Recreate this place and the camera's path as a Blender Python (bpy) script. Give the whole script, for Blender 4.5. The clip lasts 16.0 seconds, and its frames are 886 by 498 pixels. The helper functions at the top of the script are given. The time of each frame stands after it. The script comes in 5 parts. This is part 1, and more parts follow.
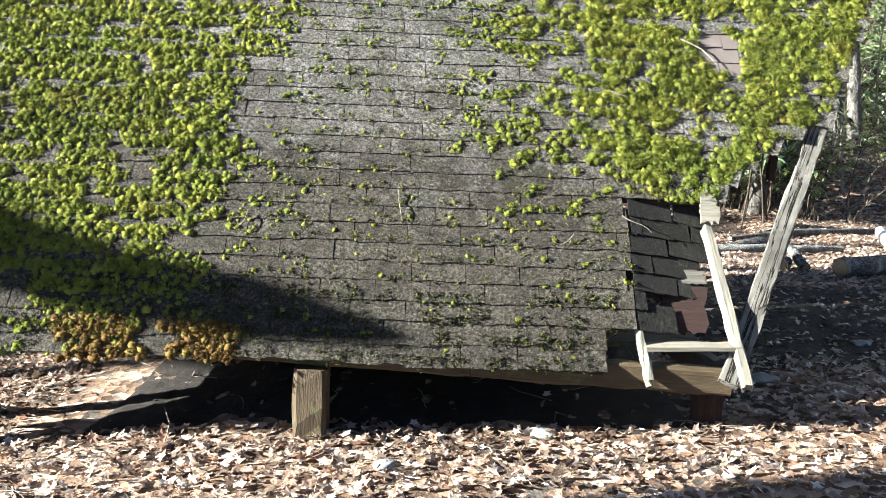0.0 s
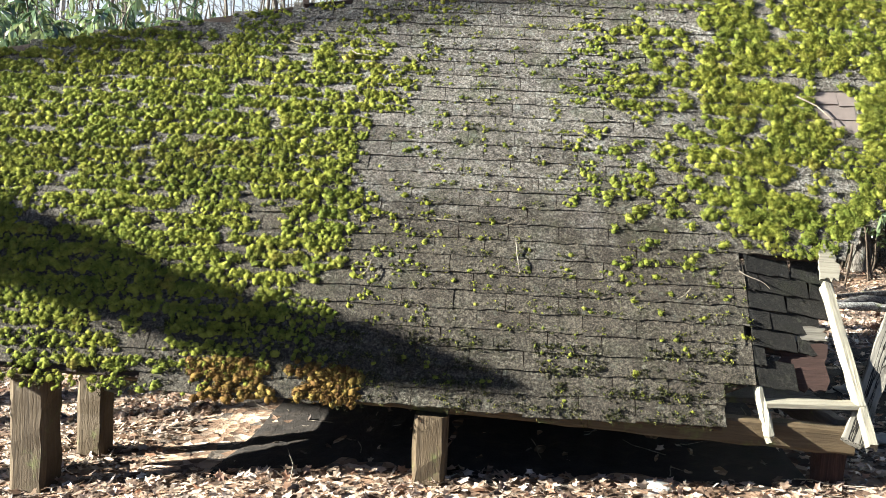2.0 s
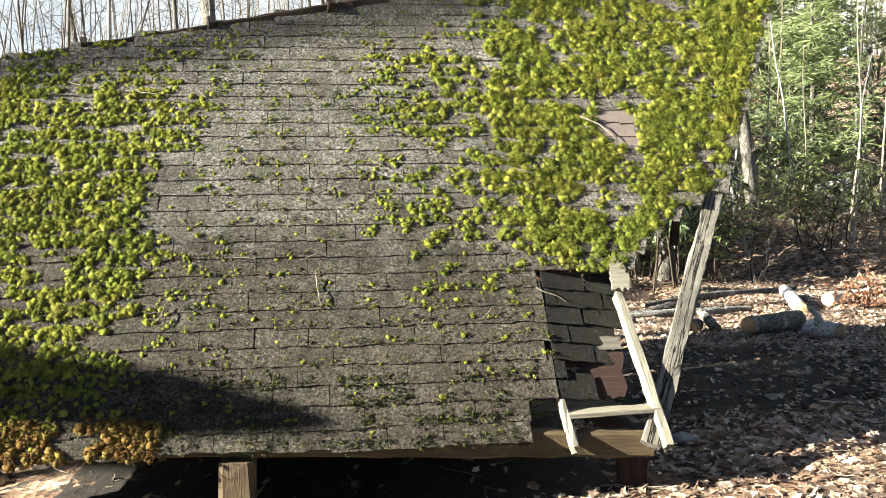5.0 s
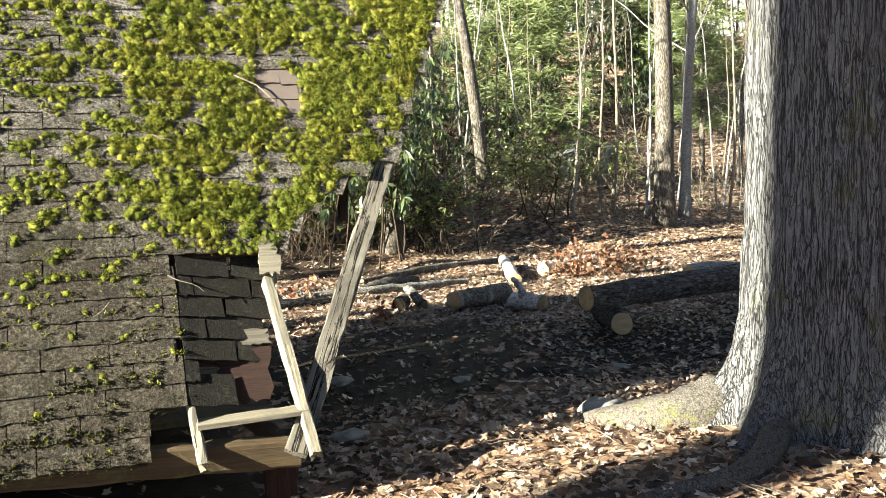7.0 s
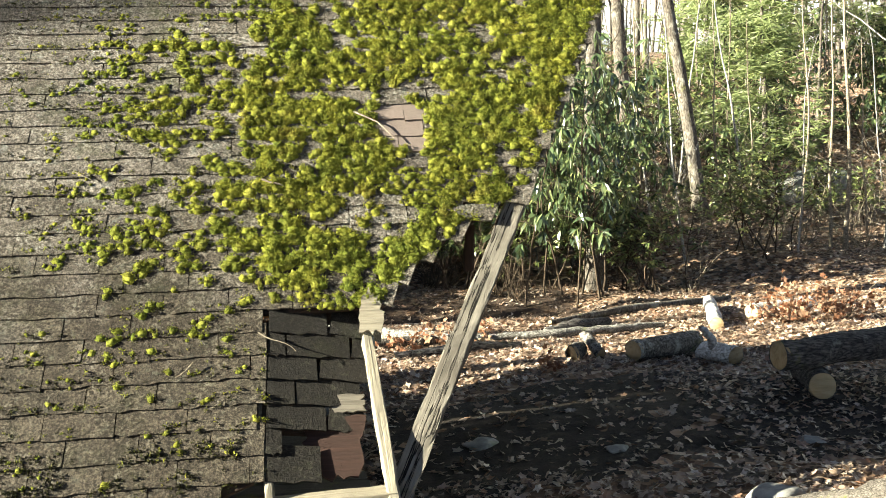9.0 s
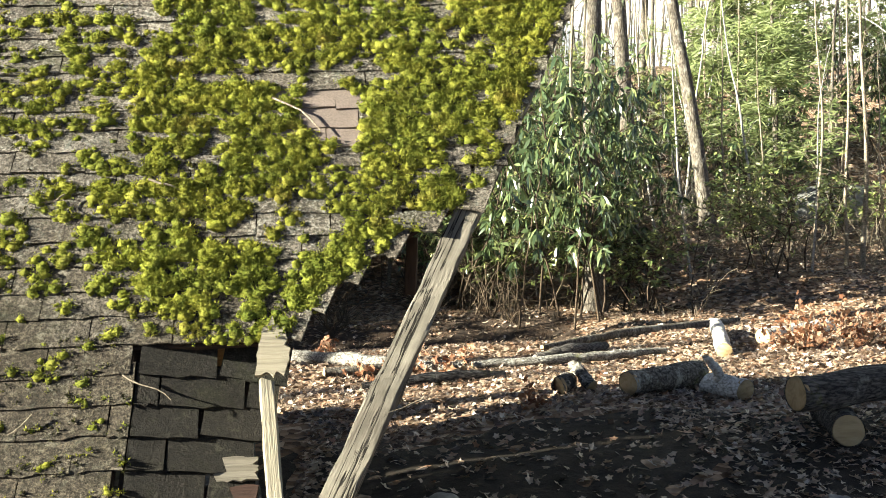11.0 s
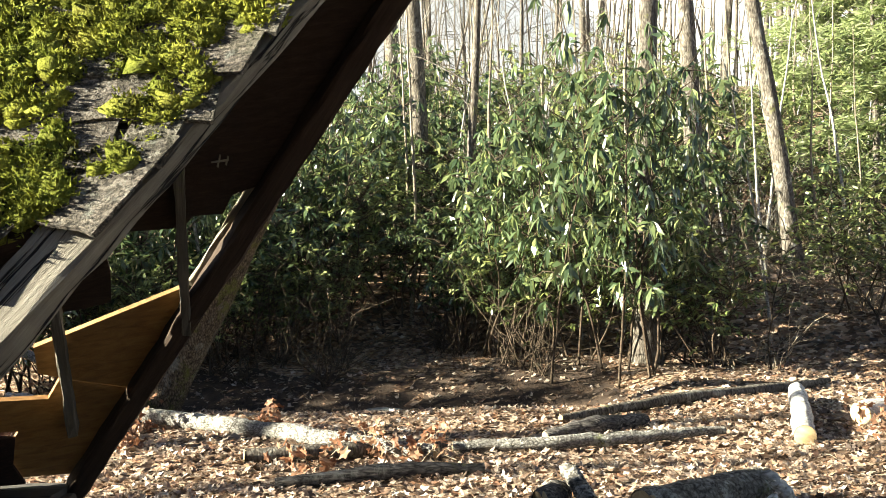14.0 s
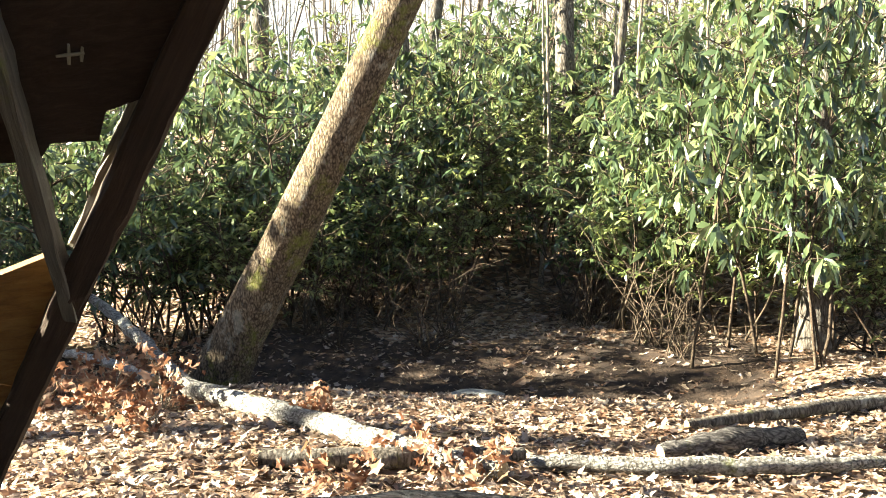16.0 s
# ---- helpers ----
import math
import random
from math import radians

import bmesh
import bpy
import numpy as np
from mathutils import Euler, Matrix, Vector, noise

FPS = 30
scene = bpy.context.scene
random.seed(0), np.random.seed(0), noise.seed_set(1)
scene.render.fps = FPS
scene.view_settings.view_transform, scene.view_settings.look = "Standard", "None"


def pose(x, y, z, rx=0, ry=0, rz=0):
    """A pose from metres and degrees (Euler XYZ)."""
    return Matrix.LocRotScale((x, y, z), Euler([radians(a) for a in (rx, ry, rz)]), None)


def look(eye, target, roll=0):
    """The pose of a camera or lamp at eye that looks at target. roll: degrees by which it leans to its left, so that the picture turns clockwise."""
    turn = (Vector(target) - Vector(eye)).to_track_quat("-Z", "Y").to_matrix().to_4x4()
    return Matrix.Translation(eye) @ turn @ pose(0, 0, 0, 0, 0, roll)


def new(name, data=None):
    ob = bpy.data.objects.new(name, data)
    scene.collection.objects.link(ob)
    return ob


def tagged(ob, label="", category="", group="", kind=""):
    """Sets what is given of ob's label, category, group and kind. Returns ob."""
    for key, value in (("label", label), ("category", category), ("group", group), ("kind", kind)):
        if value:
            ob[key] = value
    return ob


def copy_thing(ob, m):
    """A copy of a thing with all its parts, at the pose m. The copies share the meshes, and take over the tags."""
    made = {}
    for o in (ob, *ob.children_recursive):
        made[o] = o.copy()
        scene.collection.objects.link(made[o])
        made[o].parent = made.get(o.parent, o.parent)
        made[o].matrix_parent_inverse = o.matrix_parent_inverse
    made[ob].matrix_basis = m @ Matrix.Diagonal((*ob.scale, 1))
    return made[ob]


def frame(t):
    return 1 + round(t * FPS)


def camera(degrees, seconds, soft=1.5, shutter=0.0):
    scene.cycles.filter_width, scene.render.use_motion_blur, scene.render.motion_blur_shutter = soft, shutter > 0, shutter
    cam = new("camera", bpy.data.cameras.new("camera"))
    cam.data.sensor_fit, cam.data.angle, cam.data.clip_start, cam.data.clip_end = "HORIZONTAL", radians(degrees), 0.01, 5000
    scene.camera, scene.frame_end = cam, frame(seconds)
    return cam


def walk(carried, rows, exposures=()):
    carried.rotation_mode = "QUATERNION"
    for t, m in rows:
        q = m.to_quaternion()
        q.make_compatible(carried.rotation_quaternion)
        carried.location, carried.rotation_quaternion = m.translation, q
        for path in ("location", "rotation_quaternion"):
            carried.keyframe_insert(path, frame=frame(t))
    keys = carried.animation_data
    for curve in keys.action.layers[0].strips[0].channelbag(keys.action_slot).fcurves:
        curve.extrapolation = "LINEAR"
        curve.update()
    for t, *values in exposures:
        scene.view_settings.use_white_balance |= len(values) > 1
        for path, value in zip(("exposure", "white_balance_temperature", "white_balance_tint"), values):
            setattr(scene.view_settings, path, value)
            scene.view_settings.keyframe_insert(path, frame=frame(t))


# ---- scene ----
cam = camera(49.4, 16.0, soft=0.5)
METRES, EYE, TILT, LEAN, TURN = 8.0, 1.5, -8.0, -2.5, 0.0
ROWS = [
    (0.0, 0.0, 0.0, 0.0, 0.0, 0.0, -0.0),
    (0.5, 0.0, -0.0132, -0.0003, -0.13, 0.12, 0.1),
    (1.0, -0.0147, -0.016, -0.0017, 2.12, 1.47, -0.56),
    (1.5, -0.0212, -0.0179, -0.0016, 4.87, 2.94, -1.09),
    (2.0, -0.0235, -0.0177, -0.0012, 4.93, 3.06, -1.05),
    (2.5, -0.0247, -0.0169, -0.0004, 4.15, 3.68, -0.11),
    (3.0, -0.0255, -0.0154, -0.0001, 3.83, 3.51, -0.0),
    (5.5, 0.0158, -0.0052, -0.0056, -10.81, 4.66, 5.03),
    (6.0, 0.0358, 0.0125, -0.0071, -17.83, 3.21, 5.62),
    (6.5, 0.061, 0.0422, -0.0015, -19.75, 2.45, 5.65),
    (7.0, 0.0944, 0.0652, 0.0014, -18.77, 1.99, 6.04),
    (7.5, 0.1244, 0.0818, 0.0085, -13.78, 0.15, 5.58),
    (8.0, 0.1377, 0.1077, 0.0091, -9.22, -0.31, 3.97),
    (8.5, 0.1548, 0.124, 0.0103, -5.79, 2.66, 3.8),
    (9.0, 0.1813, 0.1285, 0.0137, -5.02, 5.05, 5.01),
    (9.5, 0.1991, 0.1369, 0.0124, -4.91, 5.77, 5.01),
    (12.0, 0.2653, 0.3529, 0.0342, -3.15, 6.68, 4.16),
    (12.5, 0.2895, 0.4007, 0.0426, -0.37, 8.41, 4.46),
    (13.0, 0.3069, 0.4508, 0.0434, -0.35, 8.3, 4.39),
    (13.5, 0.3331, 0.5006, 0.0479, -0.3, 8.0, 3.97),
    (14.0, 0.3628, 0.5483, 0.058, 0.48, 8.16, 3.42),
    (14.5, 0.3748, 0.6056, 0.0658, 3.54, 7.3, 2.43),
    (15.0, 0.3934, 0.6641, 0.0716, 7.94, 6.05, 1.49),
    (15.5, 0.4137, 0.7125, 0.0813, 9.91, 5.83, 1.06),
    (16.0, 0.4248, 0.7619, 0.0883, 10.33, 5.46, 0.3),
]
EXPOSURES = [(0.0, 3.1, 5900, 7), (1.5, 3.08, 6050, 7), (3.0, 3.05, 6600, 7), (5.5, 2.95, 6750, 6), (7.0, 2.85, 7050, 5), (9.0, 2.98, 7350, 4), (13.0, 2.97, 7150, 5), (14.5, 3.2, 7650, 5), (15.0, 3.59, 7800, 5), (16.0, 3.75, 7600, 6)]
walk(cam, [(t, pose(0, 0, EYE, TILT, LEAN, TURN) @ pose(METRES * x, METRES * y, METRES * z, 90 + pitch, roll, yaw)) for t, x, y, z, yaw, pitch, roll in ROWS], EXPOSURES)

# ---- world and sun: a clear winter day, low sun from beyond the shelter's far end ----
SUN_EL, SUN_AZ = 20.0, 11.0          # degrees up; degrees from -x towards -y
to_sun = Vector((-math.cos(radians(SUN_EL)) * math.cos(radians(SUN_AZ)), -math.cos(radians(SUN_EL)) * math.sin(radians(SUN_AZ)), math.sin(radians(SUN_EL))))
world = bpy.data.worlds.new("world")
scene.world = world
world.use_nodes = True
wn = world.node_tree
sky = wn.nodes.new("ShaderNodeTexSky")
sky.sky_type, sky.sun_disc = "NISHITA", False
sky.sun_elevation = radians(SUN_EL)
sky.sun_rotation = math.atan2(to_sun.x, to_sun.y)
sky.dust_density, sky.air_density = 0.2, 0.28
wn.nodes["Background"].inputs["Strength"].default_value = 0.05
wn.links.new(sky.outputs["Color"], wn.nodes["Background"].inputs["Color"])
sun = new("sun", bpy.data.lights.new("sun", "SUN"))
sun.data.energy, sun.data.angle, sun.data.color = 5.0, radians(0.6), (1.0, 0.97, 0.88)
sun.matrix_world = look(to_sun * 60, (0, 0, 0))

# ---- materials ----
def material(name, rough=0.85, metal=0.0, spec=0.3):
    m = bpy.data.materials.new(name)
    m.use_nodes = True
    t = m.node_tree
    b = t.nodes["Principled BSDF"]
    b.inputs["Roughness"].default_value, b.inputs["Metallic"].default_value = rough, metal
    b.inputs["Specular IOR Level"].default_value = spec
    return m, t, b


def coords(t, scale=(1, 1, 1), kind="Object"):
    c, m = t.nodes.new("ShaderNodeTexCoord"), t.nodes.new("ShaderNodeMapping")
    m.inputs["Scale"].default_value = scale
    t.links.new(c.outputs[kind], m.inputs["Vector"])
    return m.outputs["Vector"]


def noise_tex(t, vec, scale, detail=6, rough=0.6, distort=0.0):
    n = t.nodes.new("ShaderNodeTexNoise")
    n.inputs["Scale"].default_value, n.inputs["Detail"].default_value = scale, detail
    n.inputs["Roughness"].default_value, n.inputs["Distortion"].default_value = rough, distort
    if vec is not None:
        t.links.new(vec, n.inputs["Vector"])
    return n.outputs["Fac"]


def cells(t, vec, scale, out="Distance", feature="F1"):
    n = t.nodes.new("ShaderNodeTexVoronoi")
    n.feature = feature
    n.inputs["Scale"].default_value = scale
    t.links.new(vec, n.inputs["Vector"])
    return n.outputs[out]


def ramp(t, fac, stops):
    n = t.nodes.new("ShaderNodeValToRGB")
    e = n.color_ramp.elements
    while len(e) < len(stops):
        e.new(0.5)
    for el, (p, c) in zip(e, stops):
        el.position, el.color = p, (*c, 1) if len(c) == 3 else c
    t.links.new(fac, n.inputs["Fac"])
    return n.outputs["Color"]


def blend(t, fac, a, b, kind="MIX"):
    n = t.nodes.new("ShaderNodeMix")
    n.data_type, n.blend_type = "RGBA", kind
    for sock, v in ((n.inputs["Factor"], fac), (n.inputs["A"], a), (n.inputs["B"], b)):
        if isinstance(v, (int, float)):
            sock.default_value = v
        elif isinstance(v, tuple):
            sock.default_value = (*v, 1)
        else:
            t.links.new(v, sock)
    return n.outputs["Result"]


def maths(t, op, a, b=0.5):
    n = t.nodes.new("ShaderNodeMath")
    n.operation = op
    for s, v in zip(n.inputs, (a, b)):
        if isinstance(v, (int, float)):
            s.default_value = v
        else:
            t.links.new(v, s)
    return n.outputs["Value"]


def bump(t, b, height, strength=0.5, dist=0.01):
    n = t.nodes.new("ShaderNodeBump")
    n.inputs["Strength"].default_value, n.inputs["Distance"].default_value = strength, dist
    t.links.new(height, n.inputs["Height"])
    t.links.new(n.outputs["Normal"], b.inputs["Normal"])


def island(t):
    return t.nodes.new("ShaderNodeNewGeometry").outputs["Random Per Island"]


def piece(t):
    return t.nodes.new("ShaderNodeObjectInfo").outputs["Random"]


def base(t, b, colour):
    t.links.new(colour, b.inputs["Base Color"])


def shingle_mat(name, rnd, dark=False):
    m, t, b = material(name, 0.92, spec=0.2)
    v = t.nodes.new("ShaderNodeNewGeometry").outputs["Position"]
    sep = t.nodes.new("ShaderNodeSeparateXYZ")
    t.links.new(v, sep.inputs["Vector"])
    r = island(t) if rnd == "island" else piece(t)
    grit = noise_tex(t, v, 120, 4, 0.85)
    stain = noise_tex(t, v, 7, 7, 0.75, 0.5)
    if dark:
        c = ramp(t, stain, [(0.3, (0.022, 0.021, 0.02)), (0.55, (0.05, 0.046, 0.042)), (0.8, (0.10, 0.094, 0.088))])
    else:
        c = ramp(t, stain, [(0.3, (0.10, 0.09, 0.075)), (0.5, (0.28, 0.248, 0.208)), (0.7, (0.48, 0.43, 0.37))])
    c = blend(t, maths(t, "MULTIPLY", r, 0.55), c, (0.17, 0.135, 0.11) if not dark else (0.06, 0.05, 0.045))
    peb = noise_tex(t, v, 75, 3, 0.8)
    c = blend(t, ramp(t, peb, [(0.40, (0.75, 0.75, 0.75)), (0.55, (0, 0, 0))]), c, (0.014, 0.0135, 0.011))
    c = blend(t, ramp(t, peb, [(0.58, (0, 0, 0)), (0.70, (0.6, 0.6, 0.6))]), c, (0.26, 0.25, 0.235) if not dark else (0.12, 0.115, 0.105))
    c = blend(t, ramp(t, grit, [(0.42, (0, 0, 0)), (0.55, (1, 1, 1))]), blend(t, 0.7, c, (0.01, 0.01, 0.009)), c)
    lich = ramp(t, noise_tex(t, v, 16, 5, 0.7), [(0.58, (0, 0, 0)), (0.66, (1, 1, 1))])
    c = blend(t, maths(t, "MULTIPLY", lich, 0.65), c, (0.19, 0.205, 0.185) if not dark else (0.13, 0.14, 0.11))
    alg = ramp(t, noise_tex(t, v, 3.1, 6, 0.75), [(0.52, (0, 0, 0)), (0.66, (1, 1, 1))])
    c = blend(t, maths(t, "MULTIPLY", alg, 0.5), c, (0.045, 0.055, 0.016))
    # patchy darker brown towards the eave
    low_tone = maths(t, "SUBTRACT", maths(t, "MULTIPLY", noise_tex(t, v, 2.2, 6, 0.7), 3.2), maths(t, "ADD", sep.outputs["Z"], -0.12))
    # coarse granules and pale crusts of lichen
    grain = noise_tex(t, v, 48, 4, 0.85)
    c = blend(t, ramp(t, grain, [(0.36, (0.85, 0.85, 0.85)), (0.50, (0, 0, 0))]), c, (0.022, 0.02, 0.015))
    crust = maths(t, "MULTIPLY", ramp(t, grain, [(0.54, (0, 0, 0)), (0.60, (1, 1, 1))]), ramp(t, noise_tex(t, v, 5, 5, 0.7), [(0.42, (0, 0, 0)), (0.6, (0.8, 0.8, 0.8))]))
    c = blend(t, crust, c, (0.40, 0.39, 0.35) if not dark else (0.10, 0.10, 0.085))
    c = blend(t, ramp(t, low_tone, [(0.0, (0, 0, 0)), (0.75, (0.9, 0.9, 0.9))]), c, (0.42, 0.385, 0.315), "MULTIPLY")
    base(t, b, c)
    bump(t, b, maths(t, "ADD", maths(t, "ADD", grit, peb), maths(t, "MULTIPLY", grain, 1.2)), 1.0, 0.022)
    return m


def wood_mat(name, low, mid, high, rough=0.8, grain=28, moss=0.0, spec=0.25):
    """Grain runs along the piece's own x."""
    m, t, b = material(name, rough, spec=spec)
    v = coords(t, (1.2, grain, grain))
    g = noise_tex(t, v, 2.2, 7, 0.65, 0.6)
    fine = noise_tex(t, coords(t, (5, 160, 160)), 1.5, 4, 0.7)
    blot = noise_tex(t, coords(t), 3.5, 5, 0.6)
    c = ramp(t, g, [(0.28, low), (0.5, mid), (0.75, high)])
    c = blend(t, maths(t, "MULTIPLY", blot, 0.5), c, low)
    c = blend(t, maths(t, "MULTIPLY", piece(t), 0.25), c, high)
    if moss:
        k = ramp(t, noise_tex(t, coords(t), 6, 6, 0.7), [(0.62 - moss, (0, 0, 0)), (0.78 - moss, (1, 1, 1))])
        c = blend(t, maths(t, "MULTIPLY", k, 0.7), c, (0.10, 0.12, 0.03))
    base(t, b, c)
    bump(t, b, maths(t, "ADD", g, maths(t, "MULTIPLY", fine, 0.5)), 0.8, 0.008)
    return m


def bark_mat(name, low, mid, high, stretch=0.18, scale=26, depth=0.02, moss=0.0, pale=0.0, along=1.0):
    m, t, b = material(name, 0.92, spec=0.15)
    v = coords(t, (along, 1, stretch))
    ridge = cells(t, v, scale, "Distance", "DISTANCE_TO_EDGE")
    n = noise_tex(t, v, scale * 0.8, 7, 0.7, 0.8)
    big = noise_tex(t, coords(t), 1.6, 5, 0.6)
    h = maths(t, "ADD", maths(t, "MULTIPLY", ridge, 0.75), maths(t, "MULTIPLY", n, 1.25))
    c = ramp(t, h, [(0.54, low), (0.70, mid), (0.90, high)])
    c = blend(t, maths(t, "MULTIPLY", big, 0.55), c, low)
    if pale:
        k = ramp(t, noise_tex(t, coords(t, (1, 1, 0.6)), 6, 6, 0.75), [(0.56, (0, 0, 0)), (0.63, (1, 1, 1))])
        c = blend(t, maths(t, "MULTIPLY", k, pale), c, (0.42, 0.43, 0.38))
    if moss:
        k = ramp(t, noise_tex(t, coords(t), 2.6, 7, 0.75), [(0.62 - moss, (0, 0, 0)), (0.76 - moss, (1, 1, 1))])
        c = blend(t, maths(t, "MULTIPLY", k, 0.85), c, (0.15, 0.17, 0.03))
    base(t, b, c)
    bump(t, b, h, 1.0, depth)
    return m


def leaf_mat(name, stops, rough=0.5, spec=0.4, through_light=0.25):
    m, t, b = material(name, rough, spec=spec)
    c = ramp(t, island(t), stops)
    c = blend(t, maths(t, "MULTIPLY", noise_tex(t, coords(t), 30, 4, 0.6), 0.5), c, stops[0][1])
    base(t, b, c)
    if through_light:
        tr = t.nodes.new("ShaderNodeBsdfTranslucent")
        t.links.new(c, tr.inputs["Color"])
        mx = t.nodes.new("ShaderNodeMixShader")
        mx.inputs["Fac"].default_value = through_light
        t.links.new(b.outputs["BSDF"], mx.inputs[1])
        t.links.new(tr.outputs["BSDF"], mx.inputs[2])
        t.links.new(mx.outputs["Shader"], t.nodes["Material Output"].inputs["Surface"])
    return m


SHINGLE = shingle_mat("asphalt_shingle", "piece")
SHINGLE_CLEAN, _t, _b = material("clean_shingle", 0.9, spec=0.2)
_g = noise_tex(_t, coords(_t), 140, 4, 0.8)
base(_t, _b, ramp(_t, _g, [(0.35, (0.085, 0.066, 0.056)), (0.65, (0.18, 0.147, 0.13))]))
bump(_t, _b, _g, 0.8, 0.006)
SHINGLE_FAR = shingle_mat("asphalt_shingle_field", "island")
STEM = bark_mat("shrub_stem", (0.025, 0.018, 0.013), (0.06, 0.044, 0.03), (0.11, 0.085, 0.06), 1.0, 40, 0.004)
# darker copy of the shingles, with the sunken corner's shade in its tones
SHINGLE_SHADED = shingle_mat("shaded_shingle", "piece", True)
GREY_WOOD = wood_mat("weathered_wood", (0.03, 0.025, 0.019), (0.095, 0.085, 0.0675), (0.18, 0.165, 0.135), moss=0.03)
PALE_WOOD = wood_mat("sun_bleached_wood", (0.06, 0.05, 0.036), (0.20, 0.178, 0.13), (0.31, 0.285, 0.22), grain=34)
GOLD_WOOD = wood_mat("stained_pine", (0.11, 0.05, 0.016), (0.27, 0.135, 0.044), (0.40, 0.22, 0.08), 0.6, 14)
BROWN_WOOD = wood_mat("brown_timber", (0.022, 0.014, 0.007), (0.058, 0.038, 0.018), (0.105, 0.074, 0.038), 0.75, 22, moss=0.06)
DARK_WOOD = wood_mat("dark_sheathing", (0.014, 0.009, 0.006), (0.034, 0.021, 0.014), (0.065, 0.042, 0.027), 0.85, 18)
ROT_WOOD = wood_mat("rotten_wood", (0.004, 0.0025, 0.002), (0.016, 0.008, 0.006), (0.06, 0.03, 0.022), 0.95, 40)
DECK_WOOD = wood_mat("deck_wood", (0.03, 0.027, 0.024), (0.06, 0.055, 0.05), (0.10, 0.093, 0.083), moss=0.05)
CUT_WOOD = wood_mat("sawn_log_end", (0.14, 0.09, 0.04), (0.34, 0.25, 0.135), (0.50, 0.40, 0.25), 0.9, 8)
def furrowed_mat(name):
    """Oak bark: long grey plates between dark branching furrows."""
    m, t, b = material(name, 0.92, spec=0.15)
    line = maths(t, "ABSOLUTE", maths(t, "SUBTRACT", noise_tex(t, coords(t, (1, 1, 0.075)), 30, 3, 0.55, 0.15), 0.5))
    line_2 = maths(t, "ABSOLUTE", maths(t, "SUBTRACT", noise_tex(t, coords(t, (1, 1, 0.13)), 46, 3, 0.55, 0.15), 0.5))
    edge = maths(t, "MINIMUM", line, maths(t, "ADD", line_2, 0.012))
    fine = noise_tex(t, coords(t, (1, 1, 0.45)), 48, 6, 0.75)
    rise = ramp(t, edge, [(0.0, (0.05, 0.05, 0.05)), (0.010, (0.3, 0.3, 0.3)), (0.030, (0.85, 0.85, 0.85)), (0.10, (1, 1, 1))])
    c = ramp(t, fine, [(0.3, (0.085, 0.086, 0.09)), (0.5, (0.155, 0.156, 0.157)), (0.72, (0.25, 0.25, 0.247))])
    c = blend(t, maths(t, "MULTIPLY", noise_tex(t, coords(t), 1.8, 5, 0.65), 0.55), c, (0.10, 0.098, 0.10))
    lich = ramp(t, noise_tex(t, coords(t), 9, 6, 0.8), [(0.64, (0, 0, 0)), (0.70, (0.55, 0.55, 0.55))])
    c = blend(t, lich, c, (0.42, 0.44, 0.40))
    c = blend(t, rise, (0.032, 0.031, 0.031), c)
    green = ramp(t, noise_tex(t, coords(t), 2.4, 6, 0.7), [(0.56, (0, 0, 0)), (0.68, (0.6, 0.6, 0.6))])
    c = blend(t, green, c, (0.11, 0.115, 0.04))
    base(t, b, c)
    bump(t, b, maths(t, "ADD", rise, maths(t, "MULTIPLY", fine, 0.35)), 1.0, 0.03)
    return m


OAK_BARK = furrowed_mat("oak_bark")
GREY_BARK = bark_mat("grey_bark", (0.0338, 0.0285, 0.0225), (0.1013, 0.0885, 0.0735), (0.195, 0.1762, 0.15), 0.3, 34, 0.012, 0.02, 0.3)
LEAN_BARK = bark_mat("mossy_bark", (0.036, 0.027, 0.018), (0.115, 0.085, 0.055), (0.25, 0.20, 0.14), 0.45, 42, 0.025, 0.085, 0.3)
def cracked_mat(name):
    """Old grey timber, split along its grain, with dark rotten stretches and moss stains."""
    m, t, b = material(name, 0.88, spec=0.2)
    g = noise_tex(t, coords(t, (0.8, 26, 26)), 2.0, 7, 0.75, 0.12)
    split = maths(t, "ABSOLUTE", maths(t, "SUBTRACT", noise_tex(t, coords(t, (0.45, 13, 13)), 1.6, 5, 0.6, 0.15), 0.5))
    gap = ramp(t, split, [(0.0, (1, 1, 1)), (0.010, (1, 1, 1)), (0.022, (0, 0, 0))])
    c = ramp(t, g, [(0.25, (0.085, 0.075, 0.06)), (0.5, (0.15, 0.137, 0.112)), (0.75, (0.23, 0.213, 0.18))])
    rot = ramp(t, noise_tex(t, coords(t), 1.7, 5, 0.7), [(0.45, (0, 0, 0)), (0.62, (1, 1, 1))])
    c = blend(t, maths(t, "MULTIPLY", rot, 0.55), c, (0.03, 0.025, 0.02))
    green = ramp(t, noise_tex(t, coords(t), 7, 6, 0.75), [(0.6, (0, 0, 0)), (0.72, (1, 1, 1))])
    c = blend(t, maths(t, "MULTIPLY", green, 0.5), c, (0.05, 0.055, 0.018))
    c = blend(t, gap, c, (0.006, 0.005, 0.004))
    base(t, b, c)
    bump(t, b, maths(t, "SUBTRACT", g, maths(t, "MULTIPLY", gap, 1.5)), 1.0, 0.012)
    return m


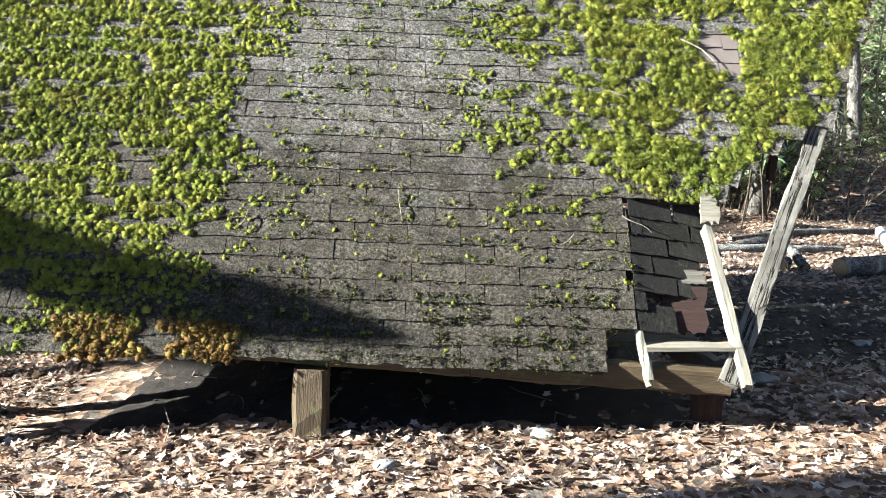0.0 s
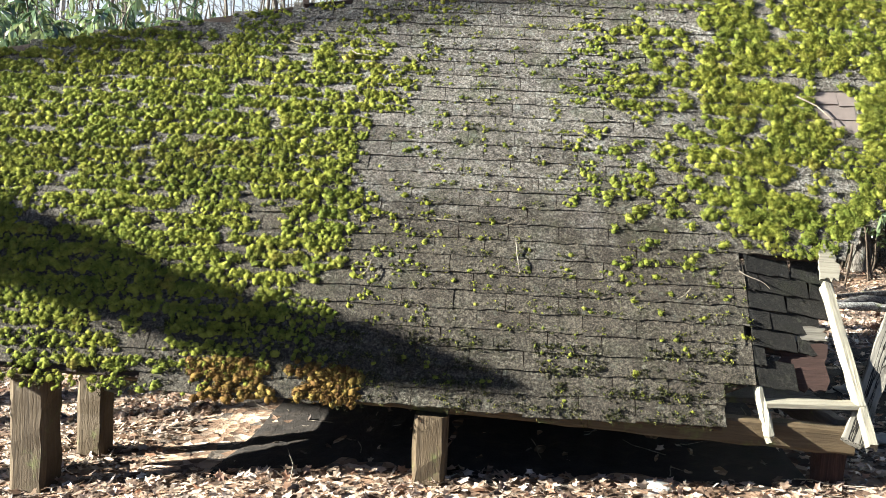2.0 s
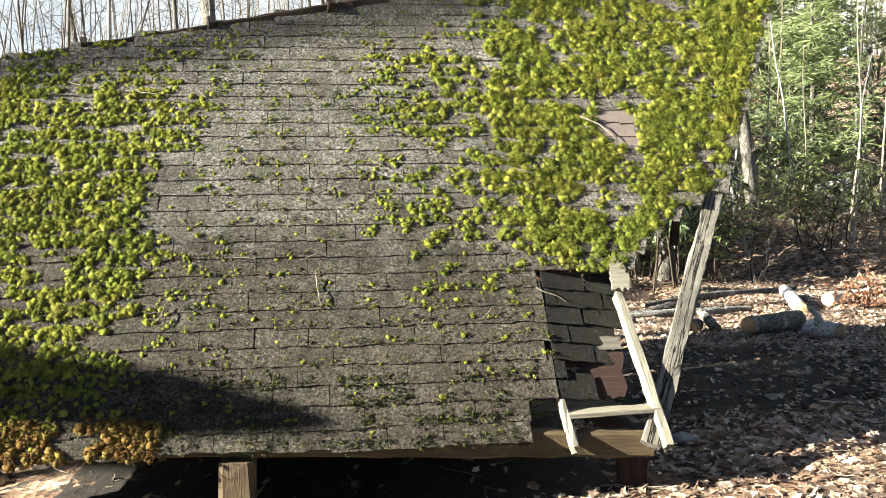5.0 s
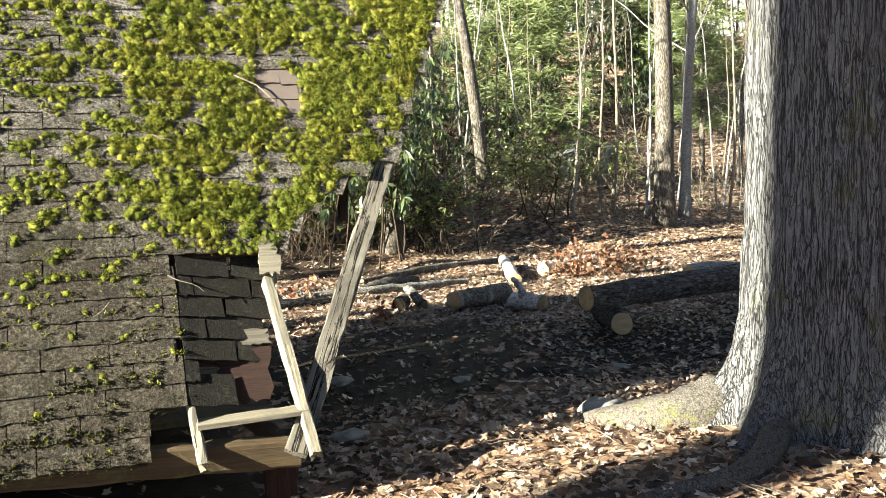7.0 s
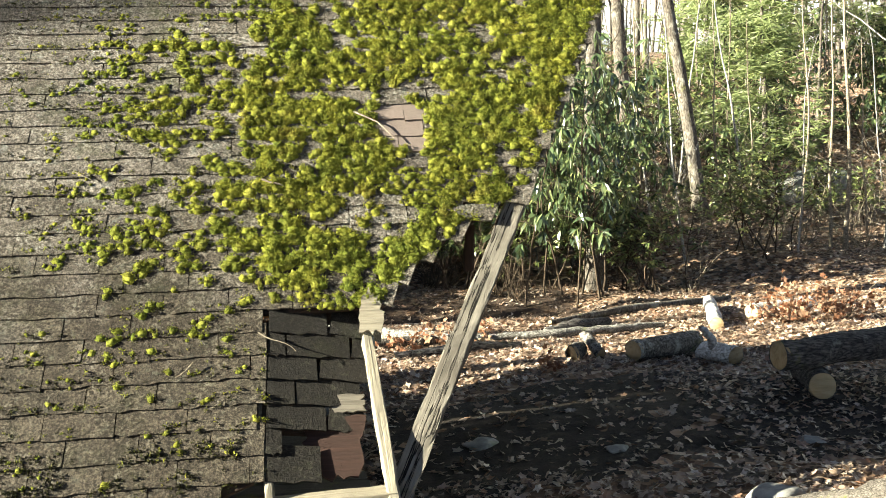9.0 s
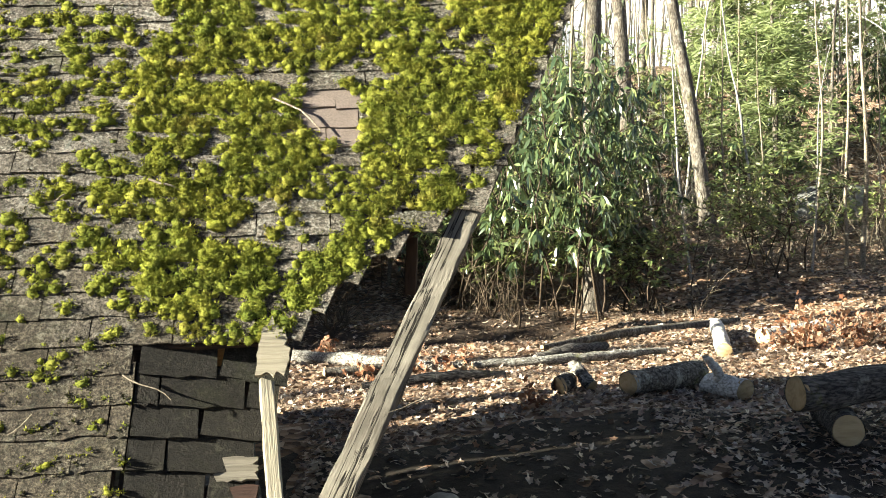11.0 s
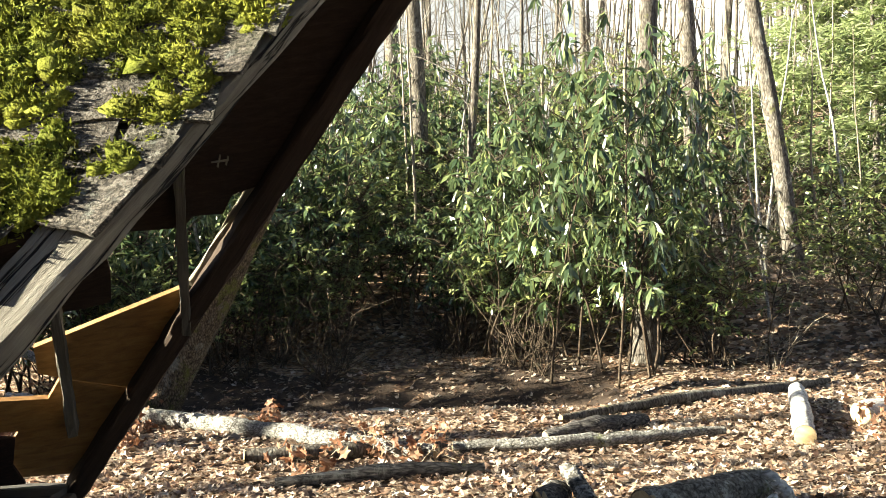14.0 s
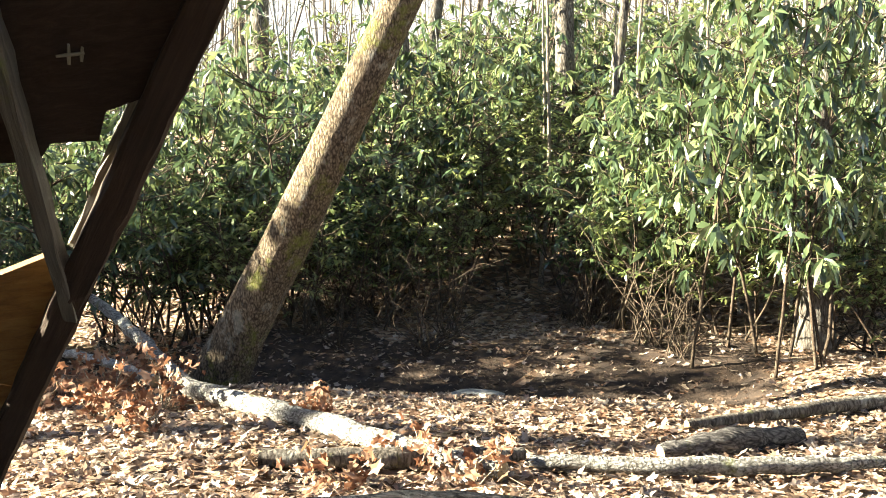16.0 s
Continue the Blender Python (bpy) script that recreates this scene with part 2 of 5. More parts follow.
CRACKED_WOOD = cracked_mat("cracked_timber")
BIRCH_BARK = bark_mat("birch_bark", (0.10, 0.095, 0.086), (0.29, 0.28, 0.26), (0.46, 0.45, 0.42), 1.6, 30, 0.012, 0.0, 0.35)
WHITE_BARK = bark_mat("white_birch_bark", (0.22, 0.21, 0.19), (0.50, 0.49, 0.46), (0.72, 0.71, 0.68), 1.6, 24, 0.010)
LICHEN_BARK = bark_mat("lichened_birch_bark", (0.06, 0.056, 0.048), (0.22, 0.21, 0.19), (0.42, 0.41, 0.375), 1.6, 30, 0.02, 0.03, 0.75)
LOG_BARK = bark_mat("log_bark", (0.025, 0.023, 0.022), (0.10, 0.092, 0.085), (0.22, 0.205, 0.19), 1.0, 42, 0.03, 0.03, 0.3, 0.25)
ROOT_BARK = bark_mat("root_bark", (0.042, 0.036, 0.03), (0.114, 0.102, 0.087), (0.198, 0.18, 0.156), 1.0, 70, 0.008, 0.05)
PALE_BARK = bark_mat("lichened_log_bark", (0.05, 0.042, 0.034), (0.15, 0.135, 0.11), (0.30, 0.28, 0.24), 1.0, 30, 0.015, 0.03, 0.6)
TWIG = bark_mat("twig_bark", (0.09, 0.075, 0.055), (0.20, 0.168, 0.125), (0.33, 0.29, 0.225), 1.0, 40, 0.004)
MOSS, _t, _b = material("moss", 0.95, spec=0.08)
_v = coords(_t)
_c = ramp(_t, noise_tex(_t, _v, 13, 3, 0.55), [(0.30, (0.05, 0.065, 0.012)), (0.44, (0.132, 0.155, 0.026)), (0.57, (0.255, 0.272, 0.04)), (0.72, (0.40, 0.395, 0.085))])
_c = blend(_t, ramp(_t, noise_tex(_t, _v, 5, 4, 0.7), [(0.56, (0, 0, 0)), (0.68, (0.75, 0.75, 0.75))]), _c, (0.22, 0.165, 0.045))
_c = blend(_t, ramp(_t, noise_tex(_t, _v, 2.1, 4), [(0.38, (0.6, 0.6, 0.6)), (0.56, (0, 0, 0))]), _c, (0.115, 0.165, 0.03))
_f = noise_tex(_t, _v, 210, 3, 0.7)
_c = blend(_t, ramp(_t, _f, [(0.34, (0.8, 0.8, 0.8)), (0.50, (0, 0, 0))]), _c, (0.03, 0.038, 0.006))
_c = blend(_t, maths(_t, "MULTIPLY", island(_t), 0.3), _c, (0.42, 0.41, 0.08))
bump(_t, _b, _f, 1.0, 0.012)
base(_t, _b, _c)
_tr = _t.nodes.new("ShaderNodeBsdfTranslucent")
_t.links.new(_c, _tr.inputs["Color"])
_mx = _t.nodes.new("ShaderNodeMixShader")
_mx.inputs["Fac"].default_value = 0.22
_t.links.new(_b.outputs["BSDF"], _mx.inputs[1])
_t.links.new(_tr.outputs["BSDF"], _mx.inputs[2])
_t.links.new(_mx.outputs["Shader"], _t.nodes["Material Output"].inputs["Surface"])
LITTER = leaf_mat("dry_leaf", [(0.0, (0.05, 0.033, 0.024)), (0.22, (0.15, 0.096, 0.063)), (0.45, (0.31, 0.232, 0.165)), (0.66, (0.48, 0.392, 0.31)), (0.80, (0.31, 0.155, 0.085)), (1.0, (0.66, 0.595, 0.51))], 0.40, 0.7, 0.3)
RUSSET = leaf_mat("russet_leaf", [(0.0, (0.15, 0.062, 0.032)), (0.5, (0.29, 0.145, 0.082)), (1.0, (0.48, 0.34, 0.23))], 0.6, 0.3, 0.3)
RHODO = leaf_mat("evergreen_leaf", [(0.0, (0.04, 0.07, 0.033)), (0.5, (0.095, 0.135, 0.062)), (0.85, (0.18, 0.225, 0.09)), (1.0, (0.33, 0.35, 0.14))], 0.22, 1.0, 0.36)
LAUREL = leaf_mat("laurel_leaf", [(0.0, (0.065, 0.10, 0.038)), (0.6, (0.18, 0.225, 0.075)), (1.0, (0.37, 0.39, 0.13))], 0.32, 0.8, 0.36)
NEEDLE = leaf_mat("pine_needle", [(0.0, (0.14, 0.185, 0.075)), (1.0, (0.31, 0.355, 0.16))], 0.5, 0.3, 0.5)
STONE, _t, _b = material("field_stone", 0.9, spec=0.2)
_n = noise_tex(_t, coords(_t), 9, 7, 0.65)
base(_t, _b, blend(_t, ramp(_t, noise_tex(_t, coords(_t), 3, 5), [(0.55, (0, 0, 0)), (0.7, (1, 1, 1))]), ramp(_t, _n, [(0.3, (0.12, 0.12, 0.115)), (0.7, (0.3, 0.3, 0.28))]), (0.11, 0.13, 0.05)))
bump(_t, _b, _n, 0.8, 0.02)
GROUND, _t, _b = material("leafy_soil", 0.95, spec=0.15)
_v = coords(_t)
_lc = cells(_t, _v, 13, "Color")
_sep = _t.nodes.new("ShaderNodeSeparateColor")
_t.links.new(_lc, _sep.inputs["Color"])
_le = cells(_t, _v, 13, "Distance")
_soil = ramp(_t, noise_tex(_t, _v, 2.0, 6, 0.7), [(0.3, (0.035, 0.028, 0.023)), (0.7, (0.11, 0.09, 0.07))])
_leaf = ramp(_t, _sep.outputs["Red"], [(0.0, (0.055, 0.034, 0.022)), (0.4, (0.17, 0.105, 0.066)), (0.75, (0.32, 0.22, 0.15)), (1.0, (0.48, 0.38, 0.29))])
_cover = ramp(_t, maths(_t, "ADD", noise_tex(_t, _v, 0.9, 5, 0.6), maths(_t, "MULTIPLY", _sep.outputs["Green"], 0.25)), [(0.48, (0, 0, 0)), (0.56, (1, 1, 1))])
base(_t, _b, blend(_t, _cover, _soil, _leaf))
bump(_t, _b, maths(_t, "ADD", _le, noise_tex(_t, _v, 25, 5, 0.7)), 0.9, 0.03)

# ---- mesh helpers ----
PLACES = {}


def mesh_of(name, verts, faces, mat, smooth=True):
    """A mesh from arrays; faces: rows of 3 or of 4 indices, or a list of such arrays."""
    me = bpy.data.meshes.new(name)
    groups = [np.asarray(f, dtype=np.int32) for f in (faces if isinstance(faces, list) else [faces]) if len(f)]
    verts = np.asarray(verts, dtype=np.float32)
    me.vertices.add(len(verts))
    me.vertices.foreach_set("co", verts.ravel())
    loops = np.concatenate([g.ravel() for g in groups])
    sizes = np.concatenate([np.full(len(g), g.shape[1], dtype=np.int32) for g in groups])
    me.loops.add(len(loops))
    me.loops.foreach_set("vertex_index", loops)
    me.polygons.add(len(sizes))
    me.polygons.foreach_set("loop_start", np.concatenate([[0], np.cumsum(sizes)[:-1]]).astype(np.int32))
    me.polygons.foreach_set("use_smooth", np.full(len(sizes), smooth))
    me.update(calc_edges=True)
    me.validate()
    me.materials.append(mat)
    return me


def put(name, me, parent=None, m=None, label="", category="", group="", kind=""):
    ob = new(name, me)
    m = m or Matrix()
    if parent is not None:
        ob.parent = parent
        ob.matrix_parent_inverse = PLACES[parent.name].inverted()
    ob.matrix_basis = m
    PLACES[ob.name] = m.copy()
    return tagged(ob, label, category, group, kind)


def empty(name, at, label, category, group="", kind=""):
    return put(name, None, None, Matrix.Translation(at), label, category, group, kind)


class Shape:
    """Collects pieces of one mesh."""

    def __init__(self):
        self.v, self.q, self.t, self.n = [], [], [], 0

    def add(self, verts, quads=(), tris=()):
        self.v.append(np.asarray(verts, dtype=np.float64))
        if len(quads):
            self.q.append(np.asarray(quads) + self.n)
        if len(tris):
            self.t.append(np.asarray(tris) + self.n)
        self.n += len(verts)

    def tube(self, path, radii, sides=8, rough=0.0, cap=True, seed=0):
        path = np.asarray(path, dtype=float)
        tang = np.gradient(path, axis=0)
        tang /= np.linalg.norm(tang, axis=1)[:, None] + 1e-9
        ref = np.array([0.0, 0.0, 1.0]) if abs(tang[0][2]) < 0.8 else np.array([1.0, 0.0, 0.0])
        a = np.cross(tang, ref)
        a /= np.linalg.norm(a, axis=1)[:, None] + 1e-9
        b = np.cross(tang, a)
        ang = np.linspace(0, 2 * np.pi, sides, endpoint=False)
        r = np.asarray(radii, dtype=float)[:, None] * np.ones((1, sides))
        if rough:
            r = r * (1 + rough * np.random.default_rng(seed + 11).normal(size=r.shape).clip(-2, 2))
        v = path[:, None, :] + r[..., None] * (np.cos(ang)[None, :, None] * a[:, None, :] + np.sin(ang)[None, :, None] * b[:, None, :])
        n = len(path)
        i, j = np.meshgrid(np.arange(n - 1), np.arange(sides), indexing="ij")
        k = (j + 1) % sides
        quads = np.stack([i * sides + j, i * sides + k, (i + 1) * sides + k, (i + 1) * sides + j], -1).reshape(-1, 4)
        verts = v.reshape(-1, 3)
        tris = []
        if cap:
            verts = np.vstack([verts, path[:1], path[-1:]])
            c0, c1 = n * sides, n * sides + 1
            for s in range(sides):
                tris += [(c0, (s + 1) % sides, s), (c1, (n - 1) * sides + s, (n - 1) * sides + (s + 1) % sides)]
        self.add(verts, quads, tris)

    def mesh(self, name, mat, smooth=True):
        return mesh_of(name, np.vstack(self.v), ([np.vstack(self.q)] if self.q else []) + ([np.vstack(self.t)] if self.t else []), mat, smooth)


def scatter(template, quads, tris, mats):
    """Copies of one small template at many 4x4 matrices, as arrays."""
    n = len(template)
    v = np.einsum("kij,nj->kni", mats[:, :3, :3], template) + mats[:, None, :3, 3]
    off = (np.arange(len(mats)) * n)[:, None, None]
    q = (np.asarray(quads)[None] + off).reshape(-1, 4) if len(quads) else np.zeros((0, 4), int)
    t = (np.asarray(tris)[None] + off).reshape(-1, 3) if len(tris) else np.zeros((0, 3), int)
    return v.reshape(-1, 3), q, t


def axes(p0, p1, up):
    """A pose at p0, x towards p1, z near up."""
    x = (Vector(p1) - Vector(p0)).normalized()
    y = Vector(up).cross(x).normalized()
    z = x.cross(y)
    m = Matrix((x, y, z)).transposed().to_4x4()
    m.translation = Vector(p0)
    return m


def board_mesh(name, length, width, thick, mat, wear=0.003, seed=0, end0=0.0, end1=0.0, ragged=0.0):
    """A worn board along x, its corners rounded; end0 and end1 skew the cut ends."""
    rg = np.random.default_rng(seed + 101)
    c = min(width, thick) * 0.12
    w, h = width / 2, thick / 2
    prof = np.array([(-w + c, -h), (w - c, -h), (w, -h + c), (w, h - c), (w - c, h), (-w + c, h), (-w, h - c), (-w, -h + c)])
    n = max(3, int(length / 0.09))
    xs = np.linspace(0, length, n + 1)
    s = Shape()
    v = np.zeros((n + 1, 8, 3))
    for i, x in enumerate(xs):
        v[i, :, 0] = x
        v[i, :, 1:] = prof + rg.normal(size=(8, 2)) * wear
    v[0, :, 0] += end0 * prof[:, 0] / w + ragged * rg.normal(size=8)
    v[-1, :, 0] += end1 * prof[:, 0] / w + ragged * rg.normal(size=8)
    i, j = np.meshgrid(np.arange(n), np.arange(8), indexing="ij")
    k = (j + 1) % 8
    quads = np.stack([i * 8 + j, i * 8 + k, (i + 1) * 8 + k, (i + 1) * 8 + j], -1).reshape(-1, 4)
    tris = [(0, a + 1, a) for a in range(1, 7)] + [(n * 8, n * 8 + a, n * 8 + a + 1) for a in range(1, 7)]
    s.add(v.reshape(-1, 3), quads, tris)
    return s.mesh(name, mat, False)


def board(name, p0, p1, up, width, thick, mat, parent=None, label="", **k):
    """width lies across, thick along up."""
    length = (Vector(p1) - Vector(p0)).length
    return put(name, board_mesh(name, length, width, thick, mat, **k), parent, axes(p0, p1, up), label)


# ---- ground ----
def sstep(a, b, x):
    u = np.clip((np.asarray(x, dtype=float) - a) / (b - a), 0, 1)
    return u * u * (3 - 2 * u)


def height(x, y):
    x, y = np.asarray(x, dtype=float), np.asarray(y, dtype=float)
    h = -0.17 + 0.17 * sstep(0.2, 3.0, x + 0.25 * (y - 5))
    h = h - 0.42 * np.exp(-((y - 15.0) / 1.0) ** 2) * (1 - sstep(4.2, 5.6, x)) * sstep(-8, -1, x)
    h = h - 0.10 * np.clip(-0.6 - x, 0, 4) + 0.10 * sstep(6.3, 7.6, y) * (1 - sstep(10, 12, y)) * sstep(1.8, 3.6, x)
    k = 0.27 - 0.17 * sstep(4, 12, x)
    y0 = 17.5 - 3.5 * sstep(4, 10, x)
    up = np.maximum(0, y - y0)
    h = h + 9.0 * (1 - np.exp(-k * up / 9.0)) * sstep(0, 3, up)
    h = h + 6.0 * sstep(23, 50, y) * sstep(3, 14, x)
    h = h + 0.06 * np.sin(x * 0.9 + 1.0) * np.sin(y * 0.7) * sstep(8, 12, y) + 0.02 * np.sin(x * 2.3) * np.sin(y * 2.9 + 1)
    d = np.hypot(x - 4.27, y - 4.76)
    return h + 0.08 * np.exp(-(d / 0.8) ** 2)


def h1(x, y):
    return float(height(x, y))


gx = np.concatenate([np.linspace(-400, -30, 14), np.linspace(-28, -6, 45), np.linspace(-5.9, 9, 140), np.linspace(9.2, 40, 70), np.linspace(45, 400, 14)])
gy = np.concatenate([np.linspace(-300, -12, 12), np.linspace(-10, 1.5, 30), np.linspace(1.6, 19, 160), np.linspace(19.3, 70, 90), np.linspace(76, 500, 14)])
GX, GY = np.meshgrid(gx, gy, indexing="ij")
near_w = np.exp(-((GX - 2) / 9) ** 2 - ((GY - 8) / 9) ** 2)
GZ = height(GX, GY) + near_w * 0.012 * np.sin(GX * 9.1 + 2 * np.sin(GY * 5)) * np.sin(GY * 8.3 + np.sin(GX * 6))
ni, nj = GX.shape
i, j = np.meshgrid(np.arange(ni - 1), np.arange(nj - 1), indexing="ij")
gq = np.stack([i * nj + j, (i + 1) * nj + j, (i + 1) * nj + j + 1, i * nj + j + 1], -1).reshape(-1, 4)
put("ground", mesh_of("ground", np.stack([GX, GY, GZ], -1).reshape(-1, 3), gq, GROUND), label="brown forest floor of soil and fallen leaves", category="ground", kind="structure")

# pale winter haze beyond the woods
HAZE, _t, _b = material("haze", 1.0, spec=0.0)
_b.inputs["Base Color"].default_value = (0.3, 0.32, 0.34, 1)
_hz = ramp(_t, noise_tex(_t, coords(_t, (0.02, 0.02, 0.05)), 1.0, 4), [(0.3, (0.74, 0.84, 0.95)), (0.7, (0.98, 1.0, 1.0))])
_t.links.new(_hz, _b.inputs["Emission Color"])
_b.inputs["Emission Strength"].default_value = 0.108
hv = []
for a in np.linspace(-70, 75, 40):
    for z in (-5.0, 8.0, 25.0, 48.0, 75.0):
        hv.append((150 * math.sin(radians(a)), 150 * math.cos(radians(a)), z))
hq = np.array([(5 * a + b, 5 * a + 5 + b, 5 * a + 6 + b, 5 * a + 1 + b) for a in range(39) for b in range(4)])
put("backdrop", mesh_of("backdrop", hv, hq, HAZE), label="pale hazy winter sky beyond the woods", category="sky", kind="structure")

# soil darkened to put the shade of clearing and floor into its colour
SHADED_SOIL, _t, _b = material("shaded_soil", 0.9, spec=0.2)
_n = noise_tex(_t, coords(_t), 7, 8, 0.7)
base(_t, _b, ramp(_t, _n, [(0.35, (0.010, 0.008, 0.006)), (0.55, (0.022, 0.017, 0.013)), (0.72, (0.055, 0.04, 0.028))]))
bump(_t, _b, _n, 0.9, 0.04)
BED, _t, _b = material("leafy_mud", 0.9, spec=0.25)
_n = noise_tex(_t, coords(_t), 5, 8, 0.75)
base(_t, _b, ramp(_t, _n, [(0.35, (0.018, 0.013, 0.010)), (0.52, (0.05, 0.034, 0.024)), (0.70, (0.12, 0.078, 0.05))]))
bump(_t, _b, noise_tex(_t, coords(_t), 22, 6, 0.7), 0.9, 0.04)
rg = np.random.default_rng(44)
mv, mq, MI, MJ = [], [], 60, 16
for a in range(MI):
    for b in range(MJ):
        f = b / (MJ - 1)
        x = -4.2 + 9.2 * a / (MI - 1)
        edge0 = 13.55 + 0.25 * math.sin(x * 1.7) + 0.12 * math.sin(x * 4.1) + 0.5 * max(0, x - 3.8)
        edge1 = 17.0 + 0.35 * math.sin(x * 1.3 + 2) + 0.15 * math.sin(x * 5.3)
        y = edge0 + (edge1 - edge0) * f
        mv.append((x, y, h1(x, y) + 0.012 - (0.03 if b in (0, MJ - 1) or a in (0, MI - 1) else 0) + 0.008 * rg.normal()))
for a in range(MI - 1):
    for b in range(MJ - 1):
        mq.append((a * MJ + b, (a + 1) * MJ + b, (a + 1) * MJ + b + 1, a * MJ + b + 1))
put("ditch", mesh_of("ditch", mv, np.array(mq), BED), label="dark soil of a shallow ditch", category="ground", kind="structure")

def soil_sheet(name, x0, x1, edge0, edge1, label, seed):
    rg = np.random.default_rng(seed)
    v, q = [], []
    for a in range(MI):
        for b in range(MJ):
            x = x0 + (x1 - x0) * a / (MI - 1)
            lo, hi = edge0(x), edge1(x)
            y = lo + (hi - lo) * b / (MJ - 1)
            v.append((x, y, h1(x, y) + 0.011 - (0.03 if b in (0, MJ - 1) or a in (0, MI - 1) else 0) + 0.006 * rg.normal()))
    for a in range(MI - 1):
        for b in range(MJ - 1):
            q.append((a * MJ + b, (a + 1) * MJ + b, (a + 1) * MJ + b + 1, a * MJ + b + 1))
    put(name, mesh_of(name, v, np.array(q), SHADED_SOIL), label=label, category="ground", kind="structure")


soil_sheet("trodden_soil", 1.5, 7.2, lambda x: 5.7 + 0.12 * x + 0.25 * math.sin(x * 2.3) + 0.1 * math.sin(x * 6), lambda x: 8.5 + 0.2 * math.sin(x * 1.9 + 1) + 0.12 * math.sin(x * 5), "dark soil of the clearing, deepened for the shelter's shade", 3)
soil_sheet("bare_soil", -1.9, 1.44, lambda x: 4.85 + 0.12 * math.sin(x * 4), lambda x: 8.6 + 0.15 * math.sin(x * 3), "bare soil under the floor, darkened for the shade there", 4)

# ---- the shelter ----
# near roof slope: n its normal, e1 along the eave, e2 up the slope
RN = Vector((0.0243, -0.7655, 0.6429)).normalized()
E1 = Vector((0.9995, 0.0318, 0.0)).normalized()
E2 = RN.cross(E1).normalized()
if E2.z < 0:
    E2 = -E2
RO = Vector((0.0, 4.758, 0.2))


def on_roof(x, z, lift=0.0):
    """The place on the near slope at that x and height."""
    s = (z - RO.z) / E2.z
    u = (x - RO.x - s * E2.x) / E1.x
    return RO + E1 * u + E2 * s + RN * lift


def ridge_z(x):
    return 2.94 + (0.12 if x > 0 else 0.21) * x


def rake_x(z):
    return 1.46 + 0.588 * z


TORN = [(0.22, 0.90), (0.38, 0.93), (0.42, 1.06), (0.425, 1.34), (0.54, 1.47), (0.83, 1.54), (1.06, 1.60), (1.21, 1.74), (1.37, 1.97), (1.49, 2.19), (1.56, 2.34)]


def roof_right(z):
    """Where the roof ends on its right at a height: torn low down, the rake above."""
    return float(np.interp(z, [a for a, _ in TORN], [b for _, b in TORN])) if z < 1.56 else rake_x(z)


FN = Vector((-0.2469, 0.7596, 0.6018)).normalized()
FD = 7.1317


def on_far(x, z, lift=0.0):
    """The place on the far slope at that x and height; lift is outwards."""
    return Vector((x, (FD - FN.x * x - FN.z * z) / FN.y, z)) + FN * lift


def far_rake_x(z):
    return 0.75 + 0.80 * z


shelter = empty("shelter", (-1.0, 7.0, 0.0), "mossy old wooden A-frame shelter with a torn shingle roof", "shelter")


def slab(name, ring, out, thick, mat, parent, label=""):
    """A sheet with thickness over an outline of places."""
    bm = bmesh.new()
    f = bm.faces.new([bm.verts.new(p) for p in ring])
    ext = bmesh.ops.extrude_face_region(bm, geom=[f])
    bmesh.ops.translate(bm, verts=[g for g in ext["geom"] if isinstance(g, bmesh.types.BMVert)], vec=Vector(out) * thick)
    bmesh.ops.recalc_face_normals(bm, faces=bm.faces)
    bmesh.ops.triangulate(bm, faces=bm.faces)
    me = bpy.data.meshes.new(name)
    bm.to_mesh(me)
    bm.free()
    me.materials.append(mat)
    return put(name, me, parent, None, label)


XL = -4.0
ring = [(XL, 0.33), (-2.2, 0.285), (0.88, 0.22), (0.91, 0.38), (1.03, 0.42), (1.045, 1.055)] + [(x - 0.02, z) for z, x in TORN if z > 1.05] + [(rake_x(z) - 0.03, z) for z in (1.7, 2.5, 3.2)] + [(3.34, 3.33), (0.0, ridge_z(0)), (XL, ridge_z(XL))]
near_roof = slab("near_roof", [on_roof(x, z, -0.012) for x, z in ring], -RN, 0.02, DARK_WOOD, shelter, "plank roof slope covered with mossy grey shingles")
hole = [(far_rake_x(1.80) - 0.03, 1.80), (1.98, 1.74), (1.93, 1.66), (1.80, 1.65), (1.75, 1.60), (1.62, 1.59), (1.50, 1.585), (1.42, 1.57), (1.41, 1.40), (1.38, 1.27), (1.26, 1.24), (1.10, 1.22), (0.95, 1.18), (0.6, 1.16), (-0.5, 1.1), (XL, 1.0)]
ring = [on_far(far_rake_x(3.3) - 0.03, 3.3)] + [on_far(x, z) for x, z in hole] + [on_far(XL, ridge_z(XL)), on_far(0, ridge_z(0))]
far_roof = slab("far_roof", ring, FN, 0.03, DARK_WOOD, shelter, "dark plank roof slope with a broken lower edge")

# unseen wall added at the left end to keep sun off the deck
slab("gable_wall", [on_roof(XL + 0.03, 1.05, -0.04), on_roof(XL + 0.03, ridge_z(XL) - 0.03, -0.04), on_far(XL + 0.03, ridge_z(XL) - 0.1, -0.02), on_far(XL + 0.03, 1.05, -0.02)], Vector((1, 0, 0)), 0.03, DARK_WOOD, shelter, "unseen plank wall added to keep the sun out")
# boards of the lower far side, rafters, rakes
def far_board(ring, lift, label):
    return slab("side_board", [on_far(x, z, lift) for x, z in ring], FN, 0.028, GOLD_WOOD, shelter, label)


